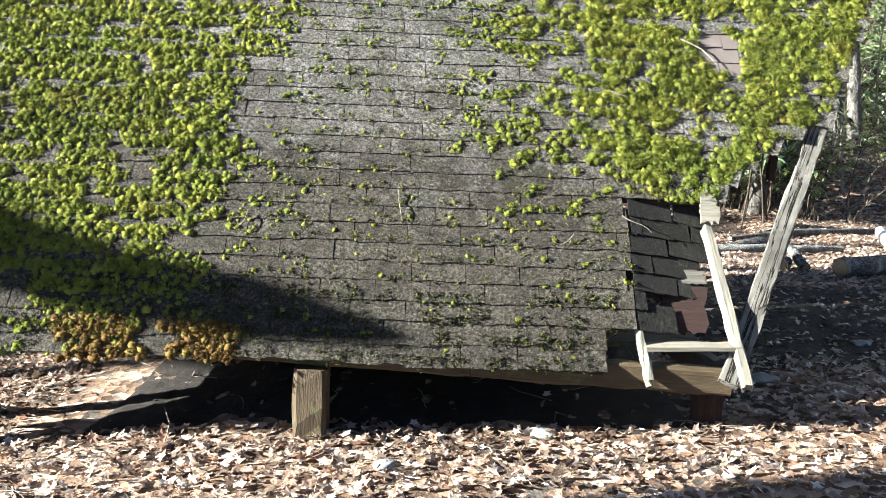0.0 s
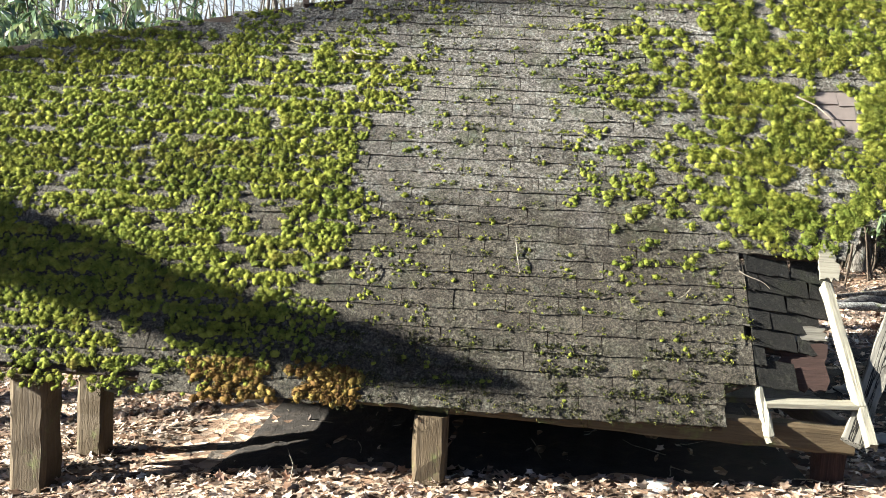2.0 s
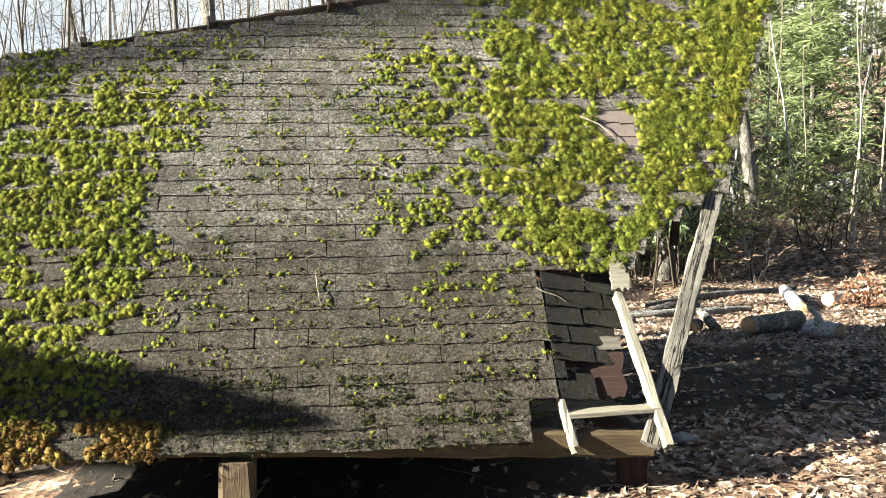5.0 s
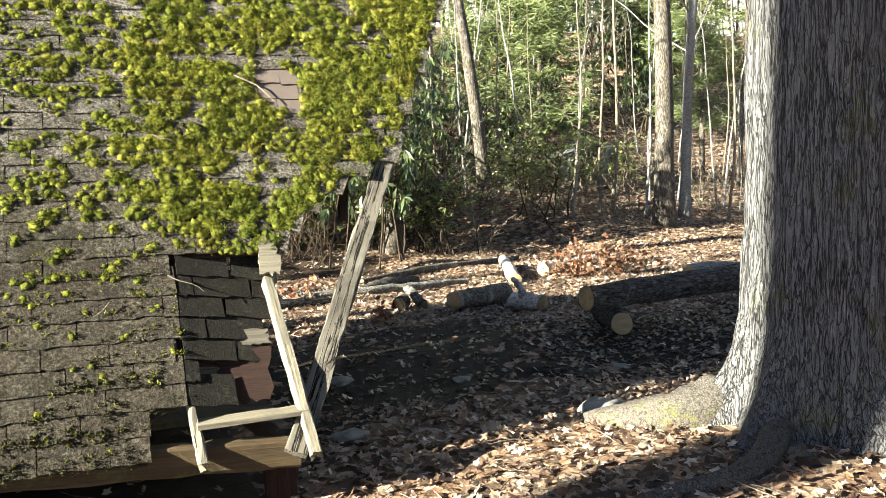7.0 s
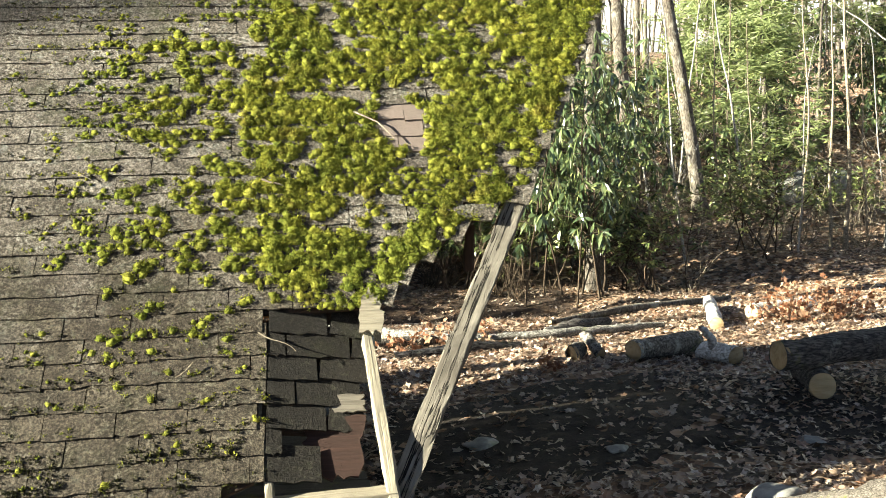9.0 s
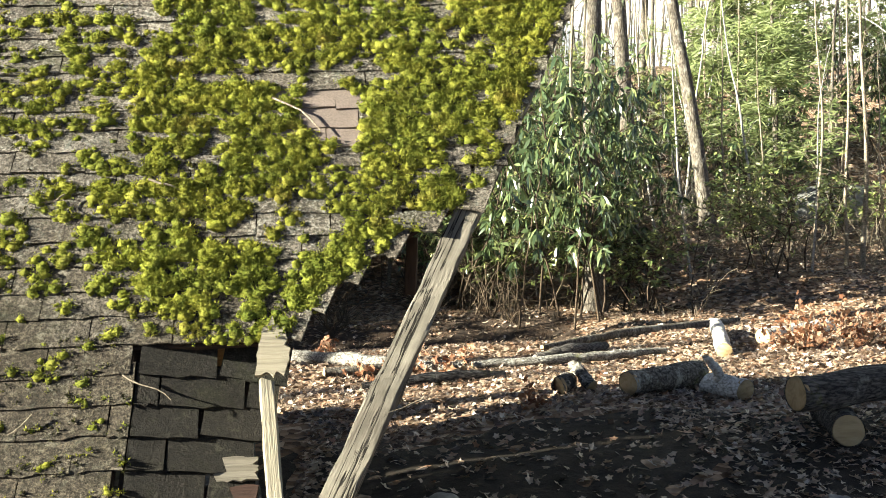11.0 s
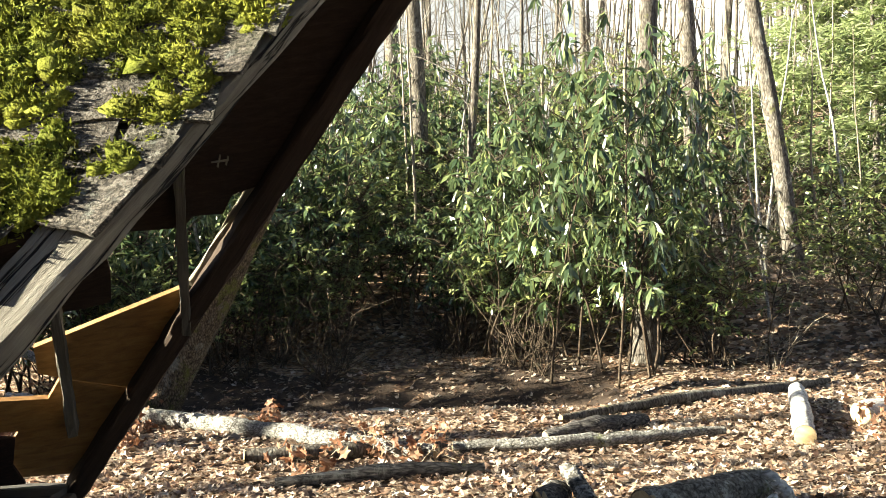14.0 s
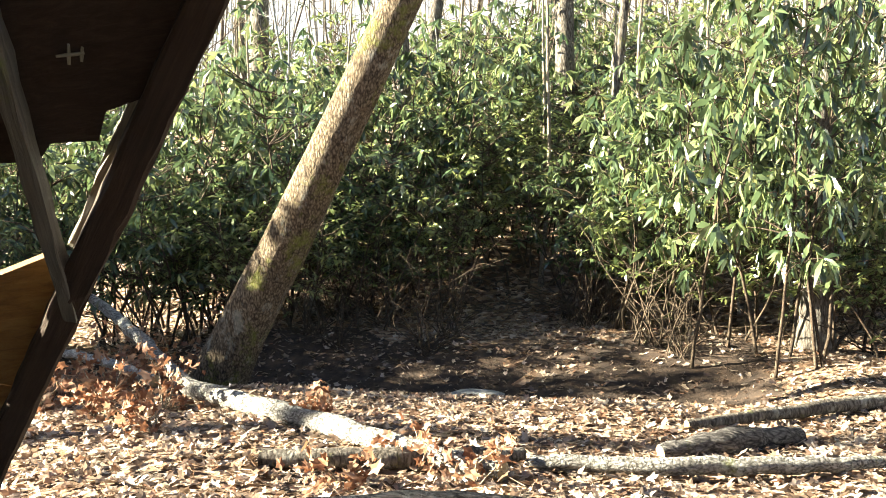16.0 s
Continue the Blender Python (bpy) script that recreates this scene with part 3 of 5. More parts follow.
far_board([(1.0, 1.06), (1.70, 1.33), (far_rake_x(1.0) - 0.01, 1.0), (far_rake_x(0.82) - 0.01, 0.82), (1.06, 0.90), (0.98, 0.93)], 0.0, "golden stained pine board cut to a slant")
far_board([(1.06, 0.893), (far_rake_x(0.813) - 0.01, 0.813), (far_rake_x(0.35) - 0.01, 0.35), (0.72, 0.35), (0.70, 0.50), (0.80, 0.62), (-2.4, 0.66), (-2.4, 0.80), (0.98, 0.79)], 0.004, "golden stained pine board")
# plank added in place of a rotten log, hiding the lit ground behind
slab("side_board", [on_far(x, z, -0.02) for x, z in ((-2.4, 0.33), (0.74, 0.33), (0.72, 0.44), (0.78, 0.60), (0.2, 0.655), (-0.6, 0.64), (-2.4, 0.655))], FN, 0.018, ROT_WOOD, shelter, "dark rotten plank added to close the gap of the low side")
board("rake_board", on_far(far_rake_x(0.28) - 0.03, 0.28, -0.05), on_far(far_rake_x(3.36) - 0.05, 3.36, -0.05), FN, 0.10, 0.10, DARK_WOOD, shelter, "dark slanting rake board", seed=3)
UPF = Vector((0.15, -0.66, 0.90)).normalized()
for k, (x, z, down) in enumerate([(1.06, 0.70, 0.05), (1.67, 1.16, 0.0), (0.2, 0.45, 0.0), (-0.6, 0.4, 0.0), (-1.4, 0.4, 0.0), (-2.2, 0.4, 0.0)]):
    p = on_far(x, z, -0.06)
    top_len = (ridge_z(x) + 0.15 - z) / UPF.z
    board("rafter", p - UPF * down, p + UPF * top_len, FN, 0.045, 0.09, GREY_WOOD if k < 2 else DARK_WOOD, shelter, "slim worn rafter", seed=k)
for k, x in enumerate([0.35, -0.45, -1.25, -2.05, -2.85]):
    z1 = ridge_z(x) - 0.06
    board("rafter", on_roof(x, 0.3, -0.085), on_roof(x, z1, -0.085), RN, 0.045, 0.09, DARK_WOOD, shelter, seed=20 + k)
# unseen boards added below the ridge, where light leaked between the slopes
for x0, x1 in ((XL + 0.05, 0.0), (0.004, 3.3)):
    z0, z1 = ridge_z(x0) - 0.07, ridge_z(x1) - 0.07
    board("ridge_board", (on_roof(x0, z0) + on_far(x0, z0)) / 2, (on_roof(x1, z1) + on_far(x1, z1)) / 2, Vector((0, 0, 1)), 0.10, 0.15, DARK_WOOD, shelter, "dark board added under the ridge to block light", seed=30)
# the bare rake beam, the short bare rafter and the stub
board("rake_beam", on_roof(rake_x(0.20) - 0.045, 0.20, -0.03), on_roof(rake_x(3.36) - 0.045, 3.36, -0.03), RN, 0.105, 0.052, CRACKED_WOOD, shelter, "cracked grey weathered rake beam", seed=5, wear=0.0035)
board("rafter", on_roof(1.615, 0.17, 0.012), on_roof(1.52, 0.93, -0.01), RN, 0.052, 0.07, PALE_WOOD, shelter, "bleached bare rafter", seed=6, wear=0.002, ragged=0.01)
board("rafter_stub", on_roof(1.115, 0.195, 0.0), on_roof(1.085, 0.45, -0.03), RN, 0.04, 0.055, PALE_WOOD, shelter, "short split rafter tail", seed=8, wear=0.004, ragged=0.012)
board("blocking_board", on_roof(1.10, 0.345, -0.01), on_roof(1.60, 0.36, -0.01), Vector((0, 0, 1)), 0.13, 0.024, PALE_WOOD, shelter, "pale horizontal board between rafters", seed=9, wear=0.001)
board("sill_beam", (XL, 4.90, 0.363), (0.2, 4.90, 0.22), Vector((0, 0, 1)), 0.10, 0.13, BROWN_WOOD, shelter, "golden brown wooden sill beam", seed=10)
board("sill_beam", (0.203, 4.90, 0.22), (1.56, 4.90, 0.174), Vector((0, 0, 1)), 0.10, 0.135, BROWN_WOOD, shelter, "golden brown wooden sill beam", seed=11)
board("sill_beam", (1.52, 4.97, 0.20), (0.93, 9.50, 0.20), Vector((0, 0, 1)), 0.09, 0.13, DECK_WOOD, shelter, "grey end beam", seed=12)
board("sill_beam", (-2.4, 8.32, 0.20), (0.93, 9.52, 0.20), Vector((0, 0, 1)), 0.09, 0.13, DECK_WOOD, shelter, seed=13)
# lettering scratched into the sill
text = bpy.data.curves.new("lettering", "FONT")
text.body, text.size, text.extrude = "BLOODWORTH", 0.062, 0.0008
text_ob = new("lettering", text)
me = bpy.data.meshes.new_from_object(text_ob)
bpy.data.objects.remove(text_ob)
INK, _t, _b = material("burnt_line", 0.9, spec=0.1)
base(_t, _b, ramp(_t, noise_tex(_t, coords(_t), 30, 4), [(0.3, (0.012, 0.007, 0.004)), (0.7, (0.045, 0.025, 0.012))]))
me.materials.clear()
me.materials.append(INK)
put("lettering", me, bpy.data.objects["sill_beam"], Matrix.Translation((-1.58, 4.8465, 0.225)) @ pose(0, 0, 0, 90, 1.95, 0), "dark scratched capital letters")
# beam added at the floor's left end to keep light from under it
board("sill_beam", (-2.43, 4.97, 0.20), (-2.43, 8.25, 0.20), Vector((0, 0, 1)), 0.09, 0.13, DECK_WOOD, shelter, "grey end beam", seed=14)
# deck planks across the floor
for k in range(29):
    y = 5.25 + k * 0.147
    x1 = 1.55 - 0.62 * (y - 4.92) / 4.58 + 0.02 * math.sin(k * 2.7)
    x0 = -2.45 if y < 8.3 else -2.45 + (y - 8.3) / 0.36
    if x1 - x0 > 0.3:
        board("floor_plank", (x0, y, 0.285), (x1, y, 0.285), Vector((0, 0, 1)), 0.14, 0.035, DECK_WOOD, shelter, seed=40 + k, wear=0.0015)
# posts
def post(x, y, w, top, label, mat, seed):
    z0 = h1(x, y) - 0.12
    board("post", (x, y, z0), (x, y, top), Vector((0, 1, 0)), w, w, mat, shelter, label, seed=seed, wear=0.004)


post(-0.62, 4.86, 0.175, 0.178, "square brown wooden post", BROWN_WOOD, 61)
post(-2.80, 4.84, 0.21, 0.25, "thick weathered wooden post", BROWN_WOOD, 62)
post(-2.74, 5.45, 0.17, 0.26, "square brown wooden post", BROWN_WOOD, 63)
post(-3.8, 4.90, 0.19, 0.16, "square brown wooden post", BROWN_WOOD, 64)
post(0.93, 9.42, 0.2, 0.14, "square mossy post", GREY_WOOD, 65)
post(-2.35, 8.25, 0.18, 0.14, "square brown wooden post", BROWN_WOOD, 66)
# near-black timber puts the corner's shade into this post
post(1.50, 5.06, 0.15, 0.11, "corner post darkened for the shade it stands in", ROT_WOOD, 67)
# pale broken sheathing at the torn edge, rotten plank below it
def ragged_plate(name, cx, cz, w, hgt, lift, mat, parent, label, seed, tilt=0.0):
    rg = np.random.default_rng(seed)
    pts = []
    for a in np.linspace(0, 2 * math.pi, 34, endpoint=False):
        q = max(abs(math.cos(a)), abs(math.sin(a)))
        r = 1 / q ** 0.8 * (1 + 0.09 * rg.normal() + 0.07 * math.sin(a * 3 + seed))
        pts.append((cx + w / 2 * math.cos(a) * r + tilt * math.sin(a), cz + hgt / 2 * math.sin(a) * r))
    return slab(name, [on_roof(x, z, lift) for x, z in pts], -RN, 0.015, mat, parent, label)


ragged_plate("broken_board", 1.54, 1.02, 0.105, 0.16, 0.03, PALE_WOOD, shelter, "pale splintered board end", 3)
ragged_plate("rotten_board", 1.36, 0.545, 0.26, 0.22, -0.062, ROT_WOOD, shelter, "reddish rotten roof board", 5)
ragged_plate("bare_board", 1.39, 0.70, 0.22, 0.07, -0.056, GREY_WOOD, shelter, "bare grey roof board", 9)
ragged_plate("curled_felt", 2.1, 1.475, 0.2, 0.07, 0.022, SHINGLE, shelter, "curled grey shingle edge", 12)
# pale strip that paints in the sunlit edge of the broken sheathing
board("broken_board", on_far(1.74, 1.35, 0.012), on_far(2.08, 1.78, 0.012), FN, 0.035, 0.02, PALE_WOOD, shelter, "splintered sheathing edge, its sunlit strip put in as pale wood", seed=72, wear=0.004, ragged=0.02)
# small pale marks on the underside of the far roof
for p, q in (((1.93, 8.49, 1.87), (2.0, 8.51, 1.88)), ((1.97, 8.484, 1.90), (1.95, 8.517, 1.852)), ((2.0, 8.50, 1.895), (1.985, 8.52, 1.86))):
    board("splinter", p, q, FN, 0.007, 0.006, PALE_WOOD, shelter, "small pale mark on the dark roof boards", seed=80, wear=0.001)
# strut seen behind the torn edge
board("strut", (2.067, 6.04, 1.173), (2.085, 6.05, 1.413), Vector((0, 1, 0)), 0.05, 0.05, DARK_WOOD, shelter, "dark short strut", seed=71)

# ---- trees ----
def wander(p0, direction, length, n, wobble, rg, rise=0.0):
    p, d = np.array(p0, dtype=float), np.array(direction, dtype=float)
    d /= np.linalg.norm(d)
    out = [p.copy()]
    for _ in range(n):
        d = d + rg.normal(size=3) * wobble + np.array([0, 0, rise])
        d /= np.linalg.norm(d)
        p = p + d * length / n
        out.append(p.copy())
    return np.array(out)


def bare_tree(name, radius, tall, lean=(0, 0), limbs=7, bark=None, seed=0, label="", group="", sides=12, first=0.45, wobble=0.02, twigs=3):
    """A leafless tree at the origin: trunk and limbs."""
    rg = np.random.default_rng(seed)
    tree = empty(name, (0, 0, 0), label, "tree", group)
    path = wander((0, 0, -0.25), (lean[0], lean[1], 1), tall, 18, wobble, rg)
    f = np.linspace(0, 1, 19)
    rad = radius * (1 - 0.8 * f) + radius * 0.45 * np.exp(-f * tall / 0.35)
    s = Shape()
    s.tube(path, rad, sides, 0.03, seed=seed)
    put("trunk", s.mesh("trunk", bark), tree)
    s = Shape()
    for k in range(limbs):
        a = first + (1 - first) * rg.random() * 0.95
        i = int(a * 17)
        az = rg.random() * 6.28
        r = rad[i] * (0.15 + 0.13 * rg.random())
        lp = wander(path[i], (math.cos(az), math.sin(az), 0.5 + rg.random() * 0.8), tall * (0.12 + 0.16 * rg.random()), 6, 0.18, rg, 0.04)
        s.tube(lp, r * np.linspace(1, 0.15, 7), 4, cap=False)
        for _ in range(twigs):
            q = rg.integers(2, 7)
            az2 = rg.random() * 6.28
            tp = wander(lp[q], (math.cos(az2), math.sin(az2), 0.4 + rg.random()), tall * 0.07, 3, 0.25, rg)
            s.tube(tp, r * 0.3 * np.linspace(1, 0.2, 4), 3, cap=False)
    put("branchwork", s.mesh("branchwork", bark), tree, kind="stuff")
    return tree


def leaf_template(length, width, bend, tip=0.5):
    """An elongated leaf along x, folded a little and drooping."""
    xs = np.array([0, 0.5, 1.0]) * length
    ws = np.array([0.15, 1.0, 0.12]) * width / 2
    zs = -bend * (xs / length) ** 2 * length
    v = []
    for x, w, z in zip(xs, ws, zs):
        v += [(x, -w, z + w * 0.25), (x, w, z + w * 0.25)]
    q = [(0, 2, 3, 1), (2, 4, 5, 3)]
    return np.array(v), q


def turn_mats(pos, az, pitch, roll, scale):
    """4x4 matrices: x of the template points along az and pitch."""
    ca, sa, cp, sp = np.cos(az), np.sin(az), np.cos(pitch), np.sin(pitch)
    x = np.stack([ca * cp, sa * cp, sp], -1)
    y0 = np.stack([-sa, ca, np.zeros_like(sa)], -1)
    z0 = np.cross(x, y0)
    cr, sr = np.cos(roll)[:, None], np.sin(roll)[:, None]
    y, z = y0 * cr + z0 * sr, z0 * cr - y0 * sr
    m = np.zeros((len(pos), 4, 4))
    m[:, :3, 0], m[:, :3, 1], m[:, :3, 2] = x * scale[:, None], y * scale[:, None], z * scale[:, None]
    m[:, :3, 3], m[:, 3, 3] = pos, 1
    return m


def evergreen(name, tall, wide, stems, tips, leaf, mat, seed, label, group, droop=-0.5, whorl=8, low=0.25):
    """A broadleaf evergreen shrub at the origin: crooked stems and whorls of leaves at the twig tips."""
    rg = np.random.default_rng(seed)
    bush = empty(name, (0, 0, 0), label, "shrub", group)
    s = Shape()
    ends = []
    for k in range(stems):
        az = 6.28 * k / stems + rg.normal() * 0.4
        out = wide * (0.25 + 0.5 * rg.random())
        sp = wander((0.35 * rg.normal(), 0.35 * rg.normal(), -0.1), (out * math.cos(az), out * math.sin(az), tall), math.hypot(out, tall) * (0.7 + 0.3 * rg.random()), 10, 0.12, rg, 0.03)
        s.tube(sp, 0.018 * np.linspace(1, 0.25, 11) * (tall / 2.5) ** 0.5, 4, cap=False)
        for _ in range(max(2, tips // stems)):
            q = rg.integers(int(1 + 9 * low), 11)
            az2 = rg.random() * 6.28
            tw = wander(sp[q], (math.cos(az2), math.sin(az2), 0.25 + 0.5 * rg.random()), wide * (0.15 + 0.35 * rg.random()), 4, 0.22, rg)
            s.tube(tw, 0.008 * np.linspace(1, 0.4, 5), 3, cap=False)
            ends.append(tw[-1])
            if rg.random() < 0.5:
                ends.append(tw[2])
    put("branchwork", s.mesh("branchwork", STEM), bush, kind="stuff")
    ends = np.array(ends)
    n = len(ends) * whorl
    pos = np.repeat(ends, whorl, 0) + rg.normal(size=(n, 3)) * 0.012
    m = turn_mats(pos, rg.random(n) * 6.28, droop + rg.normal(size=n) * 0.45, rg.normal(size=n) * 0.7, 0.7 + 0.6 * rg.random(n))
    tv, tq = leaf_template(*leaf)
    v, q, _ = scatter(tv, tq, [], m)
    put("crown", mesh_of("crown", v, q, mat), bush, kind="stuff")
    return bush


def clone(ob, x, y, turn=0.0, size=1.0, dz=0.0):
    c = copy_thing(ob, pose(x, y, h1(x, y) + dz, 0, 0, turn))
    c.scale = (size, size, size)
    return c


def settle(ob, x, y, turn=0.0, dz=0.0):
    ob.matrix_basis = pose(x, y, h1(x, y) + dz, 0, 0, turn)
    return ob


# the big oak with its flared roots
OX, OY = 4.45, 4.77
oak = empty("oak_tree", (OX, OY, 0.0), "massive grey furrowed oak trunk with flared mossy roots", "tree")
NS, NR = 150, 150
zz = np.concatenate([np.linspace(-0.25, 1.2, 75), np.linspace(1.23, 7, 75)])
th = np.linspace(0, 2 * np.pi, NS, endpoint=False)
TH, ZZ = np.meshgrid(th, zz)
flare = np.zeros_like(TH)
for a, amp, width, fall in ((3.55, 0.55, 0.22, 0.26), (2.85, 0.62, 0.20, 0.2), (4.5, 0.30, 0.3, 0.28), (5.3, 0.42, 0.25, 0.24), (0.3, 0.4, 0.3, 0.25), (1.4, 0.4, 0.3, 0.25)):
    dd = np.angle(np.exp(1j * (TH - a)))
    flare += amp * np.exp(-(dd / width) ** 2) * np.exp(-np.maximum(ZZ + 0.05, 0) / fall)
rr = 0.435 - 0.008 * ZZ + 0.12 * np.exp(-np.maximum(ZZ, 0) / 0.35) + flare
ridges = np.zeros_like(TH)
for r_i in range(NR):
    for s_i in range(NS):
        p = Vector((math.cos(th[s_i]) * 6.5, math.sin(th[s_i]) * 6.5, zz[r_i] * 1.6))
        ridges[r_i, s_i] = abs(noise.noise(p)) * 0.7 + abs(noise.noise(p * 2.2)) * 0.3
rr += 0.075 * (ridges - 0.25)
ov = np.stack([OX + rr * np.cos(TH) + 0.01 * ZZ, OY + rr * np.sin(TH), ZZ], -1).reshape(-1, 3)
i, j = np.meshgrid(np.arange(NR - 1), np.arange(NS), indexing="ij")
oq = np.stack([i * NS + j, i * NS + (j + 1) % NS, (i + 1) * NS + (j + 1) % NS, (i + 1) * NS + j], -1).reshape(-1, 4)
put("trunk", mesh_of("trunk", ov, oq, OAK_BARK), oak)
_rg = np.random.default_rng(3)
for az, ln, r0 in ((3.62, 1.35, 0.07), (2.72, 0.75, 0.15)):
    pts = []
    for f in np.linspace(0, 1, 12):
        x, y = OX + (0.55 + ln * f) * math.cos(az + 0.1 * math.sin(f * 5)), OY + (0.55 + ln * f) * math.sin(az + 0.1 * math.sin(f * 5))
        pts.append((x, y, h1(x, y) + 0.05 + 0.25 * max(0, r0 - 0.1) - 0.08 * f))
    s = Shape()
    s.tube(pts, r0 * np.linspace(1.25, 0.5, 12), 9, 0.06)
    put("root", s.mesh("root", ROOT_BARK), oak, None, "surface root")
s = Shape()
for k in range(6):
    az = k * 1.05
    lp = wander((4.2, 4.72, 5.2 + 0.3 * k), (math.cos(az), math.sin(az), 0.8), 4.5, 9, 0.12, _rg)
    s.tube(lp, 0.13 * np.linspace(1, 0.2, 10), 7, cap=False)
put("branchwork", s.mesh("branchwork", OAK_BARK), oak, kind="stuff")

# the leaning mossy tree past the shelter
lean_tree = bare_tree("leaning_tree", 0.245, 9.0, (0.56, -0.22), 4, LEAN_BARK, 21, "leaning tree with mossy brown bark", sides=28, wobble=0.006, first=0.6)
settle(lean_tree, -0.36, 14.35)

WOODS = "bare trees of the woods"
t_grey = bare_tree("tree", 0.20, 15.0, (0.02, 0.0), 9, GREY_BARK, 31, "tall bare tree with grey patchy bark", WOODS, wobble=0.012)
t_thin = bare_tree("tree", 0.085, 12.0, (-0.03, 0.01), 20, GREY_BARK, 32, "slim bare tree with grey bark", WOODS, 8, first=0.2, wobble=0.025, twigs=6)
t_pale = bare_tree("tree", 0.12, 13.0, (0.01, 0.02), 16, BIRCH_BARK, 33, "slim bare tree with pale bark", WOODS, 10, first=0.3, wobble=0.015, twigs=5)
t_bent = bare_tree("tree", 0.16, 13.0, (-0.14, 0.03), 8, GREY_BARK, 34, "bent bare tree with grey bark", WOODS, 10, wobble=0.035)
t_sap = bare_tree("sapling", 0.035, 6.5, (0.03, 0.05), 9, TWIG, 35, "thin pale bare sapling", "saplings of the woods", 6, first=0.3, wobble=0.035, twigs=4)
settle(t_grey, 10.9, 16.6)
settle(t_pale, 12.1, 17.7)
settle(t_thin, 3.3, 19.4)
settle(t_bent, 8.97, 20.9)
settle(t_sap, 10.6, 23.0, 40)
for ob, x, y, turn, size in ((t_grey, 5.45, 16.5, 200, 0.8), (t_grey, 6.75, 18.9, 90, 0.85), (t_grey, 2.5, 22.7, 45, 1.0), (t_grey, 1.57, 33.0, 140, 1.3),
                             (t_grey, 0.2, 20.5, 100, 0.85), (t_bent, -1.0, 27.0, 180, 1.1), (t_grey, -3.5, 24.0, 10, 1.1)):
    clone(ob, x, y, turn, size)
rg = np.random.default_rng(52)
t_whip = bare_tree("sapling", 0.026, 5.5, (-0.04, 0.02), 12, BIRCH_BARK, 36, "slim white bare sapling with fine twigs", "saplings of the woods", 6, first=0.22, wobble=0.05, twigs=5)
settle(t_whip, 13.4, 18.4, 30)
for x, y, turn, size in ((13.7, 18.7, 150, 1.2), (13.9, 18.3, 250, 0.6), (12.9, 20.4, 80, 1.1), (8.2, 20.2, 60, 1.1), (8.6, 21.6, 200, 1.2), (9.9, 21.0, 300, 1.3), (7.4, 19.4, 20, 1.0)):
    clone(t_whip, x, y, turn, size)
spots = []
tries = 0
while len(spots) < 100 and tries < 6000:
    tries += 1
    dist, az = 24 + 44 * rg.random() ** 0.8, radians(-34 + 84 * rg.random())
    x, y = 1.5 + dist * math.sin(az), 1.0 + dist * math.cos(az)
    if x < -3 and rg.random() < 0.55:
        continue
    if y > 17.5 and all(math.hypot(x - a, y - b) > 1.5 for a, b in spots) and not (1.4 < x < 3.4 and y < 26):
        spots.append((x, y))
for k, (x, y) in enumerate(spots):
    clone((t_grey, t_thin, t_thin, t_pale, t_bent, t_thin, t_thin)[int(rg.integers(0, 7))] if math.hypot(x, y) > 32 else (t_thin, t_sap, t_whip)[k % 3], x, y, rg.random() * 360, 0.7 + 0.6 * rg.random())
for k in range(110):
    az = radians(-12 + 52 * rg.random())
    dist = 17 + 19 * rg.random()
    clone((t_sap, t_whip)[k % 2], 1.5 + dist * math.sin(az), 1.0 + dist * math.cos(az), rg.random() * 360, 0.6 + 0.7 * rg.random())
# the far woods: a haze of thin grey stems and twigs
rg = np.random.default_rng(63)
far = Shape()
for k in range(620):
    az, dist = radians(-32 + 78 * rg.random()), 44 + 45 * rg.random()
    x, y = 1.5 + dist * math.sin(az), 1.0 + dist * math.cos(az)
    tall, r = 7 + 8 * rg.random(), 0.03 + 0.07 * rg.random() ** 2
    p = wander((x, y, h1(x, y) - 0.3), (0.1 * rg.normal(), 0.1 * rg.normal(), 1), tall, 6, 0.05, rg)
    far.tube(p, r * np.linspace(1, 0.3, 7), 4, cap=False)
    for _ in range(7):
        q, a = rg.integers(1, 7), rg.random() * 6.28
        far.tube(wander(p[q], (math.cos(a), math.sin(a), 0.7 * rg.random() + 0.2), 1.2 + 2.2 * rg.random(), 3, 0.2, rg), (0.014 + 0.012 * rg.random()) * np.linspace(1, 0.4, 4), 3, cap=False)
put("far_woods", far.mesh("far_woods", GREY_BARK), label="distant bare grey woods on the hillside", category="trees", kind="stuff")
# unseen trees added on the sunny side to shade roof, oak and leaves
oak_2 = empty("oak_tree", (OX, OY, 0.0), "thick grey trunk out of view that shades the oak", "tree")
put("trunk", bpy.data.objects["trunk"].data, oak_2)
oak_2.matrix_basis = pose(-9.0, 1.86, h1(-9.0, 2.0), 0, 0, 130)
oak_2.scale = (0.76, 0.76, 1.7)
for x, y, size in ((-16.0, 4.65, 1.35), (-17.0, -1.35, 1.1), (-21.0, 3.5, 1.2), (-24.0, -3.0, 1.2), (-16.0, -4.5, 1.0), (-30.0, 1.0, 1.3), (-14.0, 9.0, 1.0), (-19.0, 6.5, 1.0), (-27.0, 9.5, 1.2)):
    clone(t_grey, x, y, 70 * x, size)
# unseen limb, placed so that its shadow band falls across the roof
bough = empty("fallen_tree", (-14.2, 4.4, -0.4), "unseen grey limb that casts the shadow band on the roof", "tree")
s = Shape()
